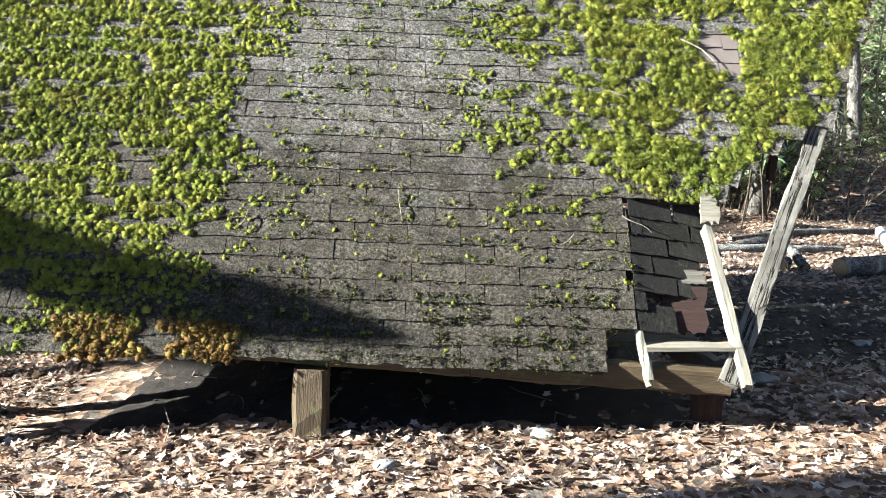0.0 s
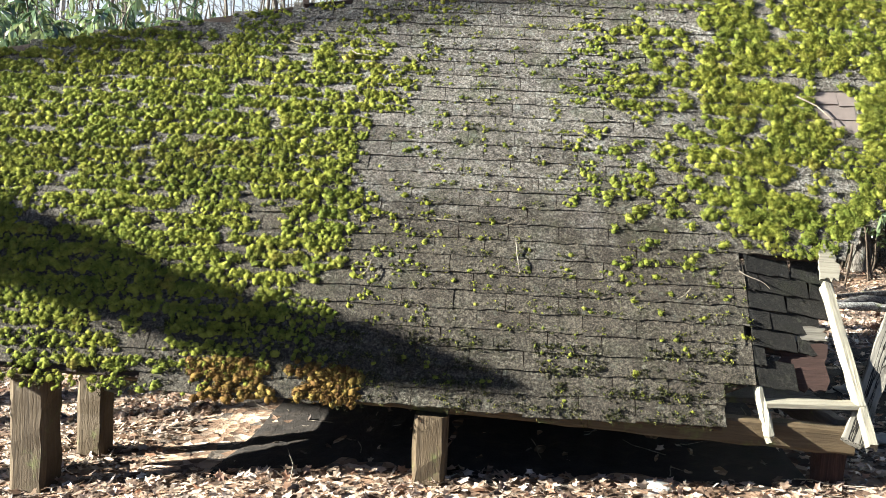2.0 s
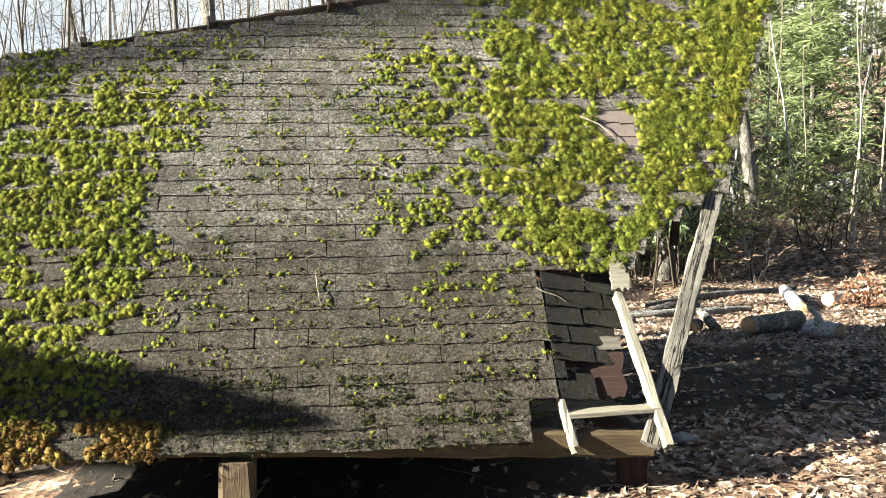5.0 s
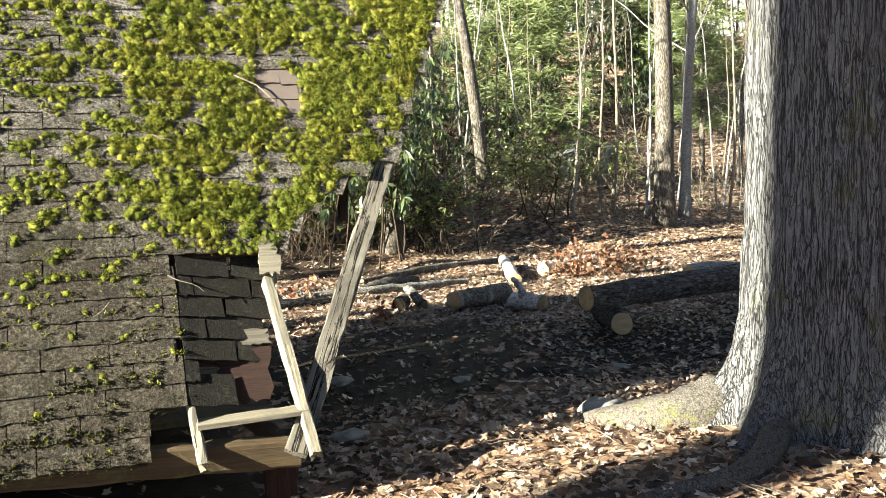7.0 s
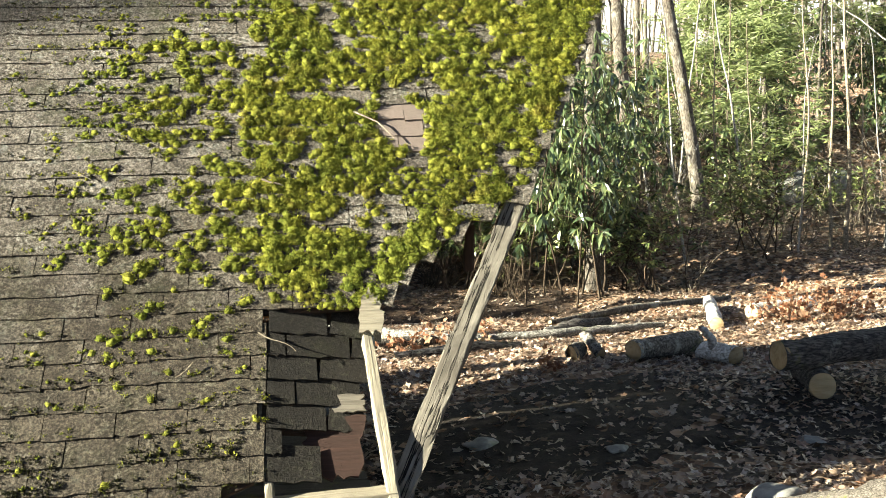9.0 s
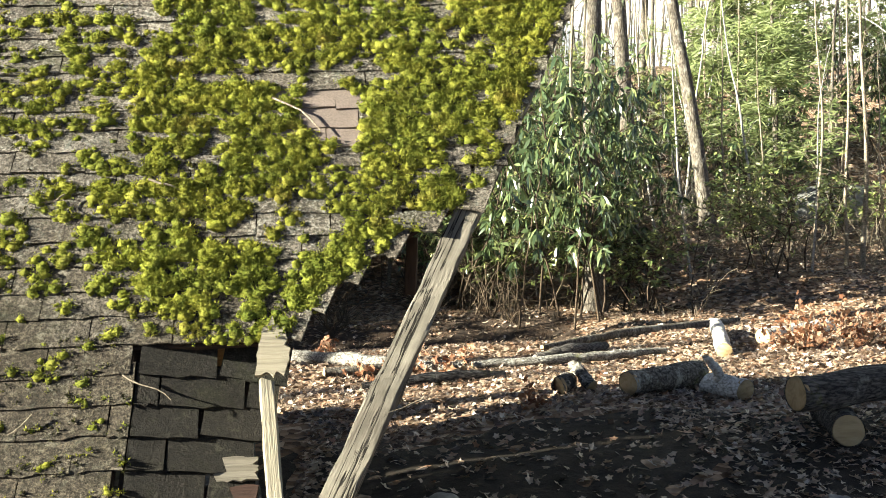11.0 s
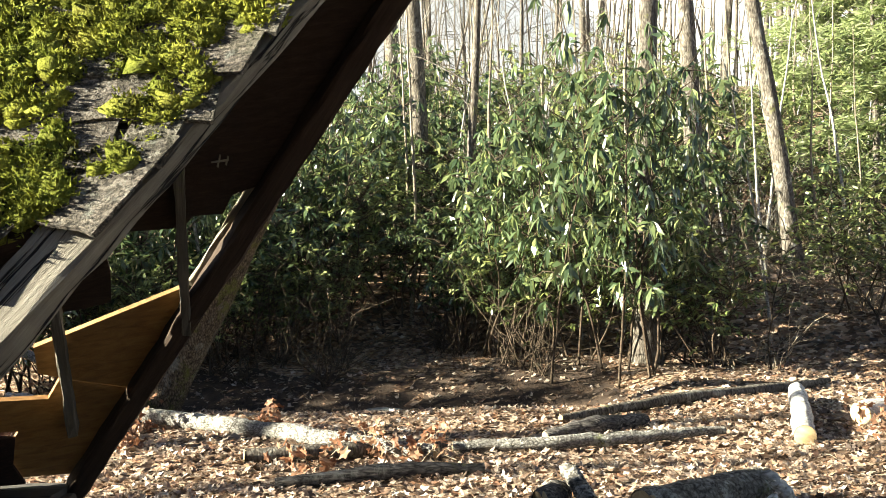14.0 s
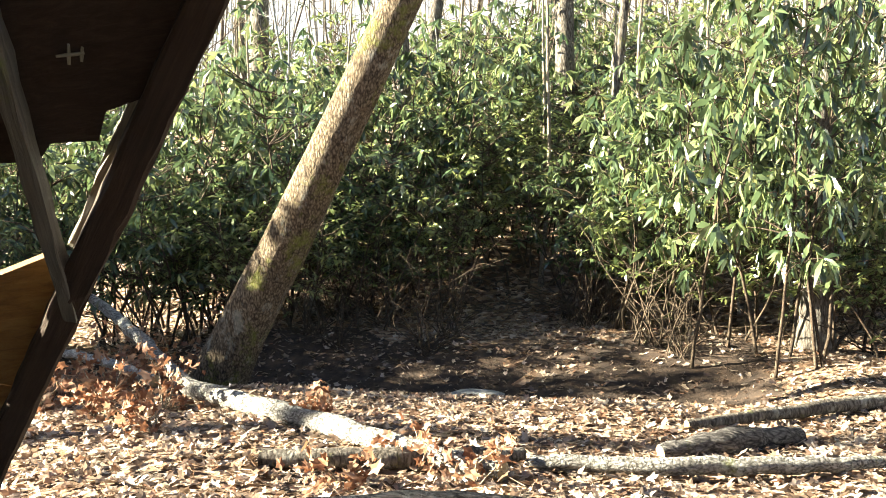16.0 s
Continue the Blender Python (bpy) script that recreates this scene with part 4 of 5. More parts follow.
s.tube([(-17.0, 4.65, 5.2), (-13.5, 4.05, 4.45), (-11.45, 3.64, 3.98), (-10.6, 3.48, 3.75), (-9.95, 3.38, 3.61), (-9.3, 3.33, 3.53), (-8.5, 3.26, 3.42)], [0.3, 0.28, 0.26, 0.23, 0.2, 0.19, 0.06], 12, 0.04)
put("trunk", s.mesh("trunk", GREY_BARK), bough)
s = Shape()
s.tube([(-14.2, 4.4, -0.6), (-14.15, 4.35, 2.0), (-14.1, 4.2, 4.2), (-14.05, 4.15, 5.6)], [0.16, 0.14, 0.12, 0.05], 10, 0.03)
put("prop_trunk", s.mesh("prop_trunk", GREY_BARK), bough)

# unseen trees added around and behind, which also dim the sky light
rg = np.random.default_rng(77)
for k in range(70):
    az, dist = radians(75 + 210 * rg.random()), 11 + 30 * rg.random()
    x, y = 1.0 + dist * math.sin(az), 2.0 + dist * math.cos(az)
    if x < -9 and -7 < y < 9:
        continue
    clone((t_grey, t_thin, t_bent)[k % 3], x, y, rg.random() * 360, 0.8 + 0.6 * rg.random())

# ---- evergreen shrubs ----
RH = "rhododendron thicket"
rh_tall = evergreen("rhododendron", 3.6, 1.5, 8, 240, (0.165, 0.046, 0.3), RHODO, 61, "tall rhododendron with drooping glossy leaves", RH, -0.65, 8, 0.3)
rh_mid = evergreen("rhododendron", 2.4, 1.6, 9, 240, (0.135, 0.04, 0.25), RHODO, 62, "dark green rhododendron bush", RH, -0.45, 8, 0.4)
la_mid = evergreen("mountain_laurel", 1.9, 1.3, 9, 230, (0.085, 0.032, 0.12), LAUREL, 63, "dense laurel bush with small dark leaves", RH, -0.1, 8, 0.4)
la_low = evergreen("mountain_laurel", 1.3, 1.0, 8, 170, (0.085, 0.03, 0.12), LAUREL, 64, "low laurel bush with pale stems", RH, 0.0, 7, 0.35)
settle(rh_tall, 4.85, 15.9, 20).scale = (0.95, 0.95, 1.28)
settle(rh_mid, 4.0, 19.0, 0)
settle(la_mid, 6.1, 16.4, 0)
settle(la_low, 9.6, 21.5, 0)
for ob, x, y, turn, size in ((rh_tall, 5.7, 17.4, 130, 1.05), (rh_tall, 4.0, 17.6, 250, 0.95), (rh_mid, 0.4, 19.2, 80, 1.1), (rh_mid, -0.2, 18.0, 150, 1.0), (rh_mid, -0.9, 17.4, 210, 1.25),
                             (rh_tall, -1.4, 19.0, 60, 1.1), (rh_tall, -2.6, 17.8, 300, 1.1), (rh_mid, -2.0, 16.6, 20, 1.0), (rh_mid, -3.6, 17.0, 320, 1.2), (rh_tall, -4.2, 19.5, 40, 1.1), (rh_tall, 0.6, 20.0, 10, 1.1),
                             (rh_tall, 2.2, 23.0, 190, 1.0), (rh_mid, 4.6, 19.6, 240, 1.2), (rh_mid, 3.4, 21.8, 30, 1.2), (la_mid, 5.2, 17.0, 200, 1.1),
                             (la_mid, 1.0, 18.4, 220, 0.9), (la_mid, 0.4, 17.8, 320, 0.9), (la_mid, -0.3, 17.0, 30, 0.9), (la_mid, 4.1, 17.4, 10, 0.95), (la_mid, -1.2, 16.8, 110, 0.9), (la_mid, 3.6, 20.2, 140, 1.0),
                             (la_mid, 8.8, 17.6, 70, 1.05), (la_low, 12.4, 22.0, 300, 1.2), (rh_mid, 11.0, 24.0, 45, 1.2),
                             (rh_mid, -2.9, 15.2, 0, 0.75), (rh_mid, -3.9, 14.2, 70, 0.75), (rh_mid, -5.0, 15.4, 150, 0.8), (la_mid, -4.6, 13.2, 10, 0.9), (la_mid, -3.4, 13.4, 10, 0.7), (rh_tall, 12.5, 3.0, 30, 1.3), (rh_tall, 13.0, 7.0, 110, 1.3), (rh_mid, 8.0, -6.0, 10, 1.4), (rh_tall, 0.0, -10.0, 60, 1.4), (rh_tall, -8.0, -11.0, 160, 1.4), (rh_tall, 5.0, -11.0, 260, 1.4), (rh_tall, -6.5, 21.0, 0, 1.2), (rh_tall, -9.0, 23.0, 90, 1.2), (rh_tall, -12.0, 25.0, 180, 1.3), (rh_mid, 6.0, 22.5, 0, 1.2), (rh_mid, 1.0, 24.0, 60, 1.4), (rh_mid, -2.0, 23.5, 120, 1.3),
                             (rh_tall, 14.5, 31.0, 45, 1.3), (rh_tall, 18.5, 30.0, 145, 1.5), (rh_tall, 21.0, 33.0, 245, 1.5), (rh_mid, 5.0, 26.0, 200, 1.4), (rh_mid, 8.0, 27.5, 20, 1.4),
                             (la_mid, 1.9, 19.6, 40, 1.15), (la_mid, 2.7, 20.6, 140, 1.2), (la_mid, 1.3, 21.4, 250, 1.3), (la_mid, 2.4, 22.2, 330, 1.4), (la_mid, -0.8, 21.6, 100, 1.3), (la_mid, 4.4, 23.6, 10, 1.4), (la_mid, 0.0, 25.5, 60, 1.6), (la_mid, 2.8, 26.5, 160, 1.7), (la_mid, -3.0, 26.0, 260, 1.7), (la_mid, 6.6, 25.0, 300, 1.5), (rh_mid, 1.6, 28.5, 30, 1.5), (la_mid, -1.2, 29.5, 200, 1.9), (la_mid, 4.0, 30.0, 70, 1.9), (rh_mid, 2.9, 18.7, 90, 0.8), (la_mid, 8.5, 24.0, 20, 1.5), (la_mid, 9.6, 26.6, 120, 1.7), (la_mid, 7.4, 28.2, 220, 1.9), (la_mid, 11.2, 30.0, 320, 2.0), (la_mid, 6.0, 31.5, 45, 2.0), (la_mid, 9.0, 33.0, 245, 2.2), (la_mid, -5.5, 28.0, 15, 2.0)):
    clone(ob, x, y, turn, size)


def conifer(name, tall, seed, label):
    rg = np.random.default_rng(seed)
    t = empty(name, (0, 0, 0), label, "tree", "young pines")
    s = Shape()
    s.tube(wander((0, 0, -0.2), (0, 0, 1), tall, 10, 0.01, rg), 0.10 * np.linspace(1, 0.15, 11), 8)
    ends = []
    for k in range(int(tall * 9)):
        z = tall * (0.2 + 0.8 * rg.random())
        az, ln = rg.random() * 6.28, (1 - z / tall) * 2.0 + 0.3
        bp = wander((0, 0, z), (math.cos(az), math.sin(az), 0.15), ln, 6, 0.08, rg, -0.01)
        s.tube(bp, 0.014 * np.linspace(1, 0.3, 7), 4, cap=False)
        for q in range(1, 7):
            ends += [bp[q] + rg.normal(size=3) * 0.09 for _ in range(4)]
    put("trunk", s.mesh("trunk", GREY_BARK), t)
    ends = np.repeat(np.array(ends), 7, 0)
    n = len(ends)
    m = turn_mats(ends, rg.random(n) * 6.28, rg.normal(size=n) * 0.4, rg.random(n) * 3, 0.7 + 0.6 * rg.random(n))
    tv, tq = leaf_template(0.22, 0.03, 0.1)
    v, q, _ = scatter(tv, tq, [], m)
    put("crown", mesh_of("crown", v, q, NEEDLE), t, kind="stuff")
    return t


pine = conifer("pine_tree", 7.0, 71, "young pine with airy yellow-green needles")
settle(pine, 11.4, 23.2)
for x, y, turn, size in ((13.2, 31.5, 160, 1.4), (17.5, 25.0, 20, 0.95), (14.0, 32.0, 130, 1.5), (17.0, 35.0, 250, 1.6), (20.0, 31.0, 300, 1.5), (22.5, 36.0, 200, 1.6), (24.0, 30.0, 90, 1.5)):
    clone(pine, x, y, turn, size)

# tall evergreens added on the sunny side of the ditch to shade it
for x, y, turn, size in ((-6.6, 12.5, 15, 1.25), (-7.4, 13.4, 95, 1.35), (-6.8, 14.5, 175, 1.3), (-8.0, 15.6, 255, 1.4), (-5.6, 13.4, 50, 1.0)):
    clone(rh_tall, x, y, turn, size)

# ---- logs, roots, stones ----
def log(name, pts, radii, bark, label, sides=18, rough=0.03, ends=True, group="", seed=0, hollow=False):
    ob = empty(name, pts[0], label, "log", group)
    P = np.array(pts, dtype=float)
    f = np.linspace(0, 1, len(P))
    g = np.linspace(0, 1, max(12, len(P) * 5))
    Q = np.stack([np.interp(g, f, P[:, k]) for k in range(3)], -1)
    Q[1:-1] += np.random.default_rng(seed).normal(size=(len(g) - 2, 3)) * 0.006
    R = np.interp(g, f, radii)
    s = Shape()
    s.tube(Q, R, sides, rough, cap=False, seed=seed)
    put("bark", s.mesh("bark", bark), ob)
    if ends:
        for a, b, r in ((Q[0], Q[1], R[0]), (Q[-1], Q[-2], R[-1])):
            d = (a - b) / np.linalg.norm(a - b)
            s = Shape()
            s.tube([a - d * 0.03, a - d * 0.004, a + d * 0.0], [r * 0.97, r * 0.97, r * (0.9 if not hollow else 0.95)], sides, 0.02, cap=True)
            put("cut_end", s.mesh("cut_end", CUT_WOOD), ob, None, "sawn end grain")
    return ob


def gz(x, y, up):
    return (x, y, h1(x, y) + up)


log("fallen_birch", [(-1.97, 15.30, 0.46), (-1.37, 14.70, 0.37), (-0.76, 14.10, 0.23), (-0.29, 13.75, 0.01), (0.32, 12.77, 0.10), (0.90, 12.36, 0.10), (1.56, 11.93, 0.10), (2.18, 11.51, 0.08), (2.84, 11.19, 0.06)], [0.045, 0.052, 0.058, 0.062, 0.066, 0.07, 0.072, 0.068, 0.06], LICHEN_BARK, "long fallen birch trunk with pale lichened bark on leaves", seed=1)
log("fallen_birch", [gz(2.95, 11.5, 0.05), gz(3.7, 11.55, 0.08), gz(4.4, 11.75, 0.08), gz(5.1, 12.0, 0.05)], [0.04, 0.052, 0.05, 0.03], LICHEN_BARK, "broken pale birch length lying in leaves", seed=2)
log("fallen_log", [gz(1.85, 10.35, 0.04), gz(2.5, 10.5, 0.06), gz(3.15, 10.6, 0.03)], [0.035, 0.06, 0.035], LOG_BARK, "dark rotting log sunk in leaves", seed=3)
log("fallen_log", [gz(3.7, 12.1, 0.04), gz(4.15, 12.35, 0.06), gz(4.6, 12.6, 0.04)], [0.05, 0.09, 0.06], LOG_BARK, "short dark rotting log", seed=4)
log("fallen_log", [gz(3.9, 12.75, 0.04), gz(5.2, 13.6, 0.07), gz(6.6, 14.4, 0.06), gz(7.1, 14.95, 0.05)], [0.035, 0.055, 0.05, 0.03], GREY_BARK, "long weathered pole lying on the bank", seed=5)
log("fallen_branch", [(-1.34, 13.75, 0.15), (-0.74, 13.48, 0.12), (-0.10, 13.06, 0.07)], [0.035, 0.045, 0.05], BIRCH_BARK, "thin pale fallen branch", seed=6)
log("fallen_branch", [gz(2.45, 14.3, 0.02), gz(3.2, 14.2, 0.03), gz(4.0, 14.1, 0.03)], [0.018, 0.022, 0.012], TWIG, "thin fallen pole across the ditch", seed=7, sides=8, ends=False)
log("bench_log", [(4.40, 7.45, 0.40), (5.6, 7.72, 0.43), (7.2, 8.1, 0.47)], [0.105, 0.115, 0.13], LOG_BARK, "long thick log laid as a bench on short logs", seed=8)
log("support_log", [(4.66, 7.32, 0.195), (4.85, 8.0, 0.21)], [0.095, 0.10], LOG_BARK, "short sawn log that carries the bench log", group="bench supports", seed=9)
log("support_log", [(6.7, 7.6, 0.22), (6.85, 8.3, 0.22)], [0.11, 0.11], LOG_BARK, "short sawn log that carries the bench log", group="bench supports", seed=10)
log("sawn_log", [gz(3.86, 9.1, 0.10), gz(4.55, 9.5, 0.11)], [0.09, 0.105], PALE_BARK, "short sawn log with pale lichened bark and a yellow cut end", seed=11)
log("hollow_log", [gz(4.68, 8.86, 0.08), gz(4.52, 9.2, 0.08)], [0.085, 0.09], WHITE_BARK, "hollow pale birch length", seed=12, hollow=True)
log("birch_length", [gz(4.56, 9.05, 0.12), gz(4.50, 9.0, 0.24), gz(4.42, 8.98, 0.33)], [0.045, 0.035, 0.022], WHITE_BARK, "white upright stub of a broken birch limb", seed=19)
log("hollow_log", [gz(3.38, 9.35, 0.07), gz(3.52, 9.65, 0.08)], [0.075, 0.07], LOG_BARK, "hollow dark stump end", seed=13, hollow=True)
log("birch_length", [gz(3.66, 9.42, 0.05), gz(3.56, 9.62, 0.22)], [0.05, 0.045], LICHEN_BARK, "pale birch fork propped on a log", seed=14)
log("birch_length", [gz(5.55, 11.5, 0.07), gz(6.15, 13.3, 0.12)], [0.085, 0.075], WHITE_BARK, "white birch length lying in leaves", seed=15)
log("birch_length", [gz(6.3, 12.3, 0.09), gz(7.4, 12.9, 0.1)], [0.10, 0.09], WHITE_BARK, "white birch length with a sawn end", seed=16)
log("fallen_log", [gz(1.5, 11.1, 0.05), gz(2.2, 11.3, 0.06), gz(2.9, 11.7, 0.05)], [0.05, 0.06, 0.04], GREY_BARK, "grey fallen branch in leaves", seed=17)
log("sawn_log", [gz(6.6, 9.3, 0.16), gz(7.6, 9.3, 0.16)], [0.15, 0.15], BIRCH_BARK, "pale sawn log behind the bench", seed=18)


def stone(x, y, r, flat, seed, label="grey mossy field stone half sunk in leaves"):
    bm = bmesh.new()
    bmesh.ops.create_icosphere(bm, subdivisions=3, radius=r)
    for v in bm.verts:
        k = 1 + 0.45 * noise.noise(v.co * 2.2 / r * 0.6 + Vector((seed * 3.1, 0, 0)))
        v.co = Vector((v.co.x * k * 1.25, v.co.y * k, v.co.z * k * flat))
    me = bpy.data.meshes.new("stone")
    bm.to_mesh(me)
    bm.free()
    me.materials.append(STONE)
    me.polygons.foreach_set("use_smooth", [True] * len(me.polygons))
    return put("stone", me, None, pose(x, y, h1(x, y) + r * flat * 0.25, 0, 0, seed * 40), label, "stone", "stones on the ground")


for k, (x, y, r, f) in enumerate(((2.3, 14.1, 0.22, 0.3), (2.25, 7.0, 0.10, 0.35), (3.0, 6.6, 0.07, 0.4), (3.55, 5.62, 0.12, 0.5), (4.2, 6.6, 0.07, 0.4), (2.0, 5.7, 0.09, 0.3), (-0.2, 4.4, 0.06, 0.4), (0.6, 4.9, 0.08, 0.3), (13.5, 26, 0.9, 0.6), (15.0, 27.5, 0.7, 0.6), (12.6, 27.2, 0.6, 0.6))):
    stone(x, y, r, f, k)

# ---- small leaves and twigs on the ground ----
def oak_leaf(rim=10):
    a = np.linspace(0, 2 * np.pi, rim, endpoint=False)
    r = 0.5 * (1 + 0.28 * np.cos(5 * a))
    x, y = r * np.cos(a) * 1.15, r * np.sin(a) * 0.72
    z = 0.22 * (y ** 2) * 2 + 0.16 * x ** 2 + 0.05 * np.sin(3 * a)
    v = np.vstack([[(0, 0, 0)], np.stack([x, y, z], -1)])
    return v, [(0, k, k % rim + 1) for k in range(1, rim + 1)]


lv, lt = oak_leaf()
far_lv, far_lt = oak_leaf(6)


def litter(name, n, region, size, mat, label, seed, keep):
    rg = np.random.default_rng(seed)
    x = region[0] + (region[1] - region[0]) * rg.random(n)
    y = region[2] + (region[3] - region[2]) * rg.random(n)
    ok = keep(x, y, rg.random(n))
    x, y = x[ok], y[ok]
    n = len(x)
    pos = np.stack([x, y, height(x, y) + 0.008 + 0.02 * rg.random(n)], -1)
    flip = np.where(rg.random(n) < 0.5, np.pi, 0.0)
    m = turn_mats(pos, rg.random(n) * 6.28, rg.normal(size=n) * 0.34, rg.normal(size=n) * 0.48 + flip, size * (0.55 + 0.8 * rg.random(n)))
    v, _, t = scatter(lv if size < 0.07 else far_lv, [], lt if size < 0.07 else far_lt, m)
    return put(name, mesh_of(name, v, t, mat, False), label=label, category="leaves", kind="stuff")


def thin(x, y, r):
    # leaves kept sparse in the clearing and under the floor, for darker shade
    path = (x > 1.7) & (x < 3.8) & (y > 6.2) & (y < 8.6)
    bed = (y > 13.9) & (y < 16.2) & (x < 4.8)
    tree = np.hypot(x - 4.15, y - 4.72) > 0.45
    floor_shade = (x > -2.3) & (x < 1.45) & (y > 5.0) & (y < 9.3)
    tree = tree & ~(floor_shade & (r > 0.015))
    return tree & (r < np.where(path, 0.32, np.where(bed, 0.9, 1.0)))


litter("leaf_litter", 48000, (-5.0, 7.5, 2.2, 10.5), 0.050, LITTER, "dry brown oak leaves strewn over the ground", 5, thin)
litter("leaf_litter", 30000, (-6.0, 13.0, 10.5, 19.5), 0.060, LITTER, "dry brown oak leaves strewn over the ground", 6, thin)
litter("leaf_litter", 16000, (-3.0, 9.0, 9.0, 14.0), 0.058, LITTER, "dry brown oak leaves heaped along the fallen logs", 7, thin)
litter("leaf_litter", 12000, (-2.0, 26.0, 19.5, 34.0), 0.14, LITTER, "dry brown leaves on the wooded slope", 8, lambda x, y, r: r < 1)


def leafy_branch(x, y, n, spread, seed, mat=RUSSET, label="dead oak twigs with curled russet leaves", tall=0.35):
    rg = np.random.default_rng(seed)
    ob = empty("leafy_twigs", (x, y, h1(x, y)), label, "branch", "dead leafy twigs")
    s, pos = Shape(), []
    for k in range(max(3, n // 14)):
        az = rg.random() * 6.28
        p = wander((x, y, h1(x, y)), (math.cos(az), math.sin(az), 0.3 + rg.random()), spread * (0.5 + rg.random()), 6, 0.2, rg)
        s.tube(p, 0.006 * np.linspace(1, 0.4, 7), 4, cap=False)
        pos += [p[rg.integers(2, 7)] + rg.normal(size=3) * 0.04 for _ in range(14)]
    put("branchwork", s.mesh("branchwork", TWIG), ob, kind="stuff")
    pos = np.array(pos)
    n = len(pos)
    m = turn_mats(pos, rg.random(n) * 6.28, rg.normal(size=n) * 0.7, rg.random(n) * 6.28, 0.064 * (0.6 + 0.7 * rg.random(n)))
    v, _, t = scatter(lv, [], lt, m)
    put("foliage", mesh_of("foliage", v, t, mat, False), ob, kind="stuff")


for k, (x, y, n, sp) in enumerate(((1.45, 12.3, 90, 0.3), (2.35, 11.3, 80, 0.3), (2.7, 11.1, 70, 0.3), (-0.8, 13.6, 260, 0.5), (-0.4, 12.9, 240, 0.5), (-1.6, 15.0, 300, 0.8), (-0.7, 14.6, 240, 0.8), (-0.9, 12.7, 200, 0.45), (-0.1, 12.2, 160, 0.4), (-1.2, 15.6, 240, 0.9), (0.6, 11.7, 110, 0.3), (6.3, 11.2, 220, 0.5), (7.0, 11.4, 220, 0.5), (6.6, 12.0, 160, 0.4), (2.0, 11.0, 60, 0.25), (3.1, 8.95, 30, 0.2), (0.3, 12.4, 110, 0.35))):
    leafy_branch(x, y, n, sp, 300 + k)

# bare brush at the foot of the thicket and on the slope
rg = np.random.default_rng(91)
brush = []
for k in range(4):
    s = Shape()
    for _ in range(16):
        az = rg.random() * 6.28
        p = wander((0.08 * rg.normal(), 0.08 * rg.normal(), -0.03), (math.cos(az), math.sin(az), 0.5 + 1.6 * rg.random()), 0.6 + 0.8 * rg.random(), 7, 0.22, rg)
        s.tube(p, 0.007 * np.linspace(1, 0.3, 8), 4, cap=False)
        for q in (3, 5):
            az = rg.random() * 6.28
            s.tube(wander(p[q], (math.cos(az), math.sin(az), 0.6), 0.3, 3, 0.25, rg), 0.004 * np.linspace(1, 0.4, 4), 3, cap=False)
    brush.append(put("bare_bush", s.mesh("bare_bush", TWIG if k % 2 else STEM), None, None, "leafless tangle of pale thin twigs" if k % 2 else "leafless tangle of brown thin twigs", "shrub", "bare bushes"))
for k in range(62):
    x, y = (-2.5 + 9 * rg.random(), 16.2 + 2.4 * rg.random()) if k < 22 else (6.5 + 10 * rg.random(), 16.0 + 9 * rg.random())
    if k < 4:
        settle(brush[k], x, y, rg.random() * 360)
    else:
        clone(brush[2 * (k % 2)] if k < 22 else brush[1 + 2 * (k % 2)], x, y, rg.random() * 360, 0.8 + 0.6 * rg.random())
s = Shape()
for k in range(240):
    x, y = -3 + 9 * rg.random(), 3 + 8 * rg.random()
    az = rg.random() * 6.28
    ln = 0.08 + 0.3 * rg.random() ** 2
    s.tube(np.array(wander((x, y, h1(x, y) + 0.025), (math.cos(az), math.sin(az), 0.0), ln, 4, 0.15, rg)), 0.003 * np.linspace(1.3, 0.5, 5), 4, cap=False)
put("fallen_twigs", s.mesh("fallen_twigs", TWIG), label="thin fallen twigs among the leaves", category="twigs", kind="stuff")

# ---- shingles ----
EXPO, TAB = 0.121, 0.292
SAG = math.tan(radians(12))      # the torn corner sags to its right


def shingle_mesh(seed, mat, length=0.165):
    rg = np.random.default_rng(seed)
    n = 6
    xs = np.linspace(-0.5, 0.5, n + 1)
    v = []
    low = -0.004 + 0.006 * rg.normal(size=n + 1) * 0.5
    curl = 0.003 * rg.random() * np.abs(xs * 2) ** 2
    for k, x in enumerate(xs):
        v += [(x * (TAB - 0.004), low[k], 0.013 + curl[k]), (x * (TAB - 0.004), low[k] + 0.001, 0.003 + curl[k]), (x * (TAB - 0.004), length, 0.004)]
    q = []
    for k in range(n):
        a, b = 3 * k, 3 * k + 3
        q += [(a, b, b + 2, a + 2), (a + 1, b + 1, b, a)]
    t = [(0, 2, 1), (3 * n, 3 * n + 1, 3 * n + 2)]
    s = Shape()
    s.add(v, q, t)
    return s, s.mesh("shingle", mat, False)


variants = [shingle_mesh(k, SHINGLE) for k in range(6)]
clean_variants = [shingle_mesh(40 + k, SHINGLE_CLEAN) for k in range(2)]
shaded_variants = [shingle_mesh(k, SHINGLE_SHADED) for k in range(3)]
FRAME = Matrix((E1, E2, RN)).transposed().to_4x4()
rg = np.random.default_rng(17)
field_v, field_q, field_t, field_n = [], [], [], 0

def cx_eave(x):
    return x if x > 0 else 0.67 * x


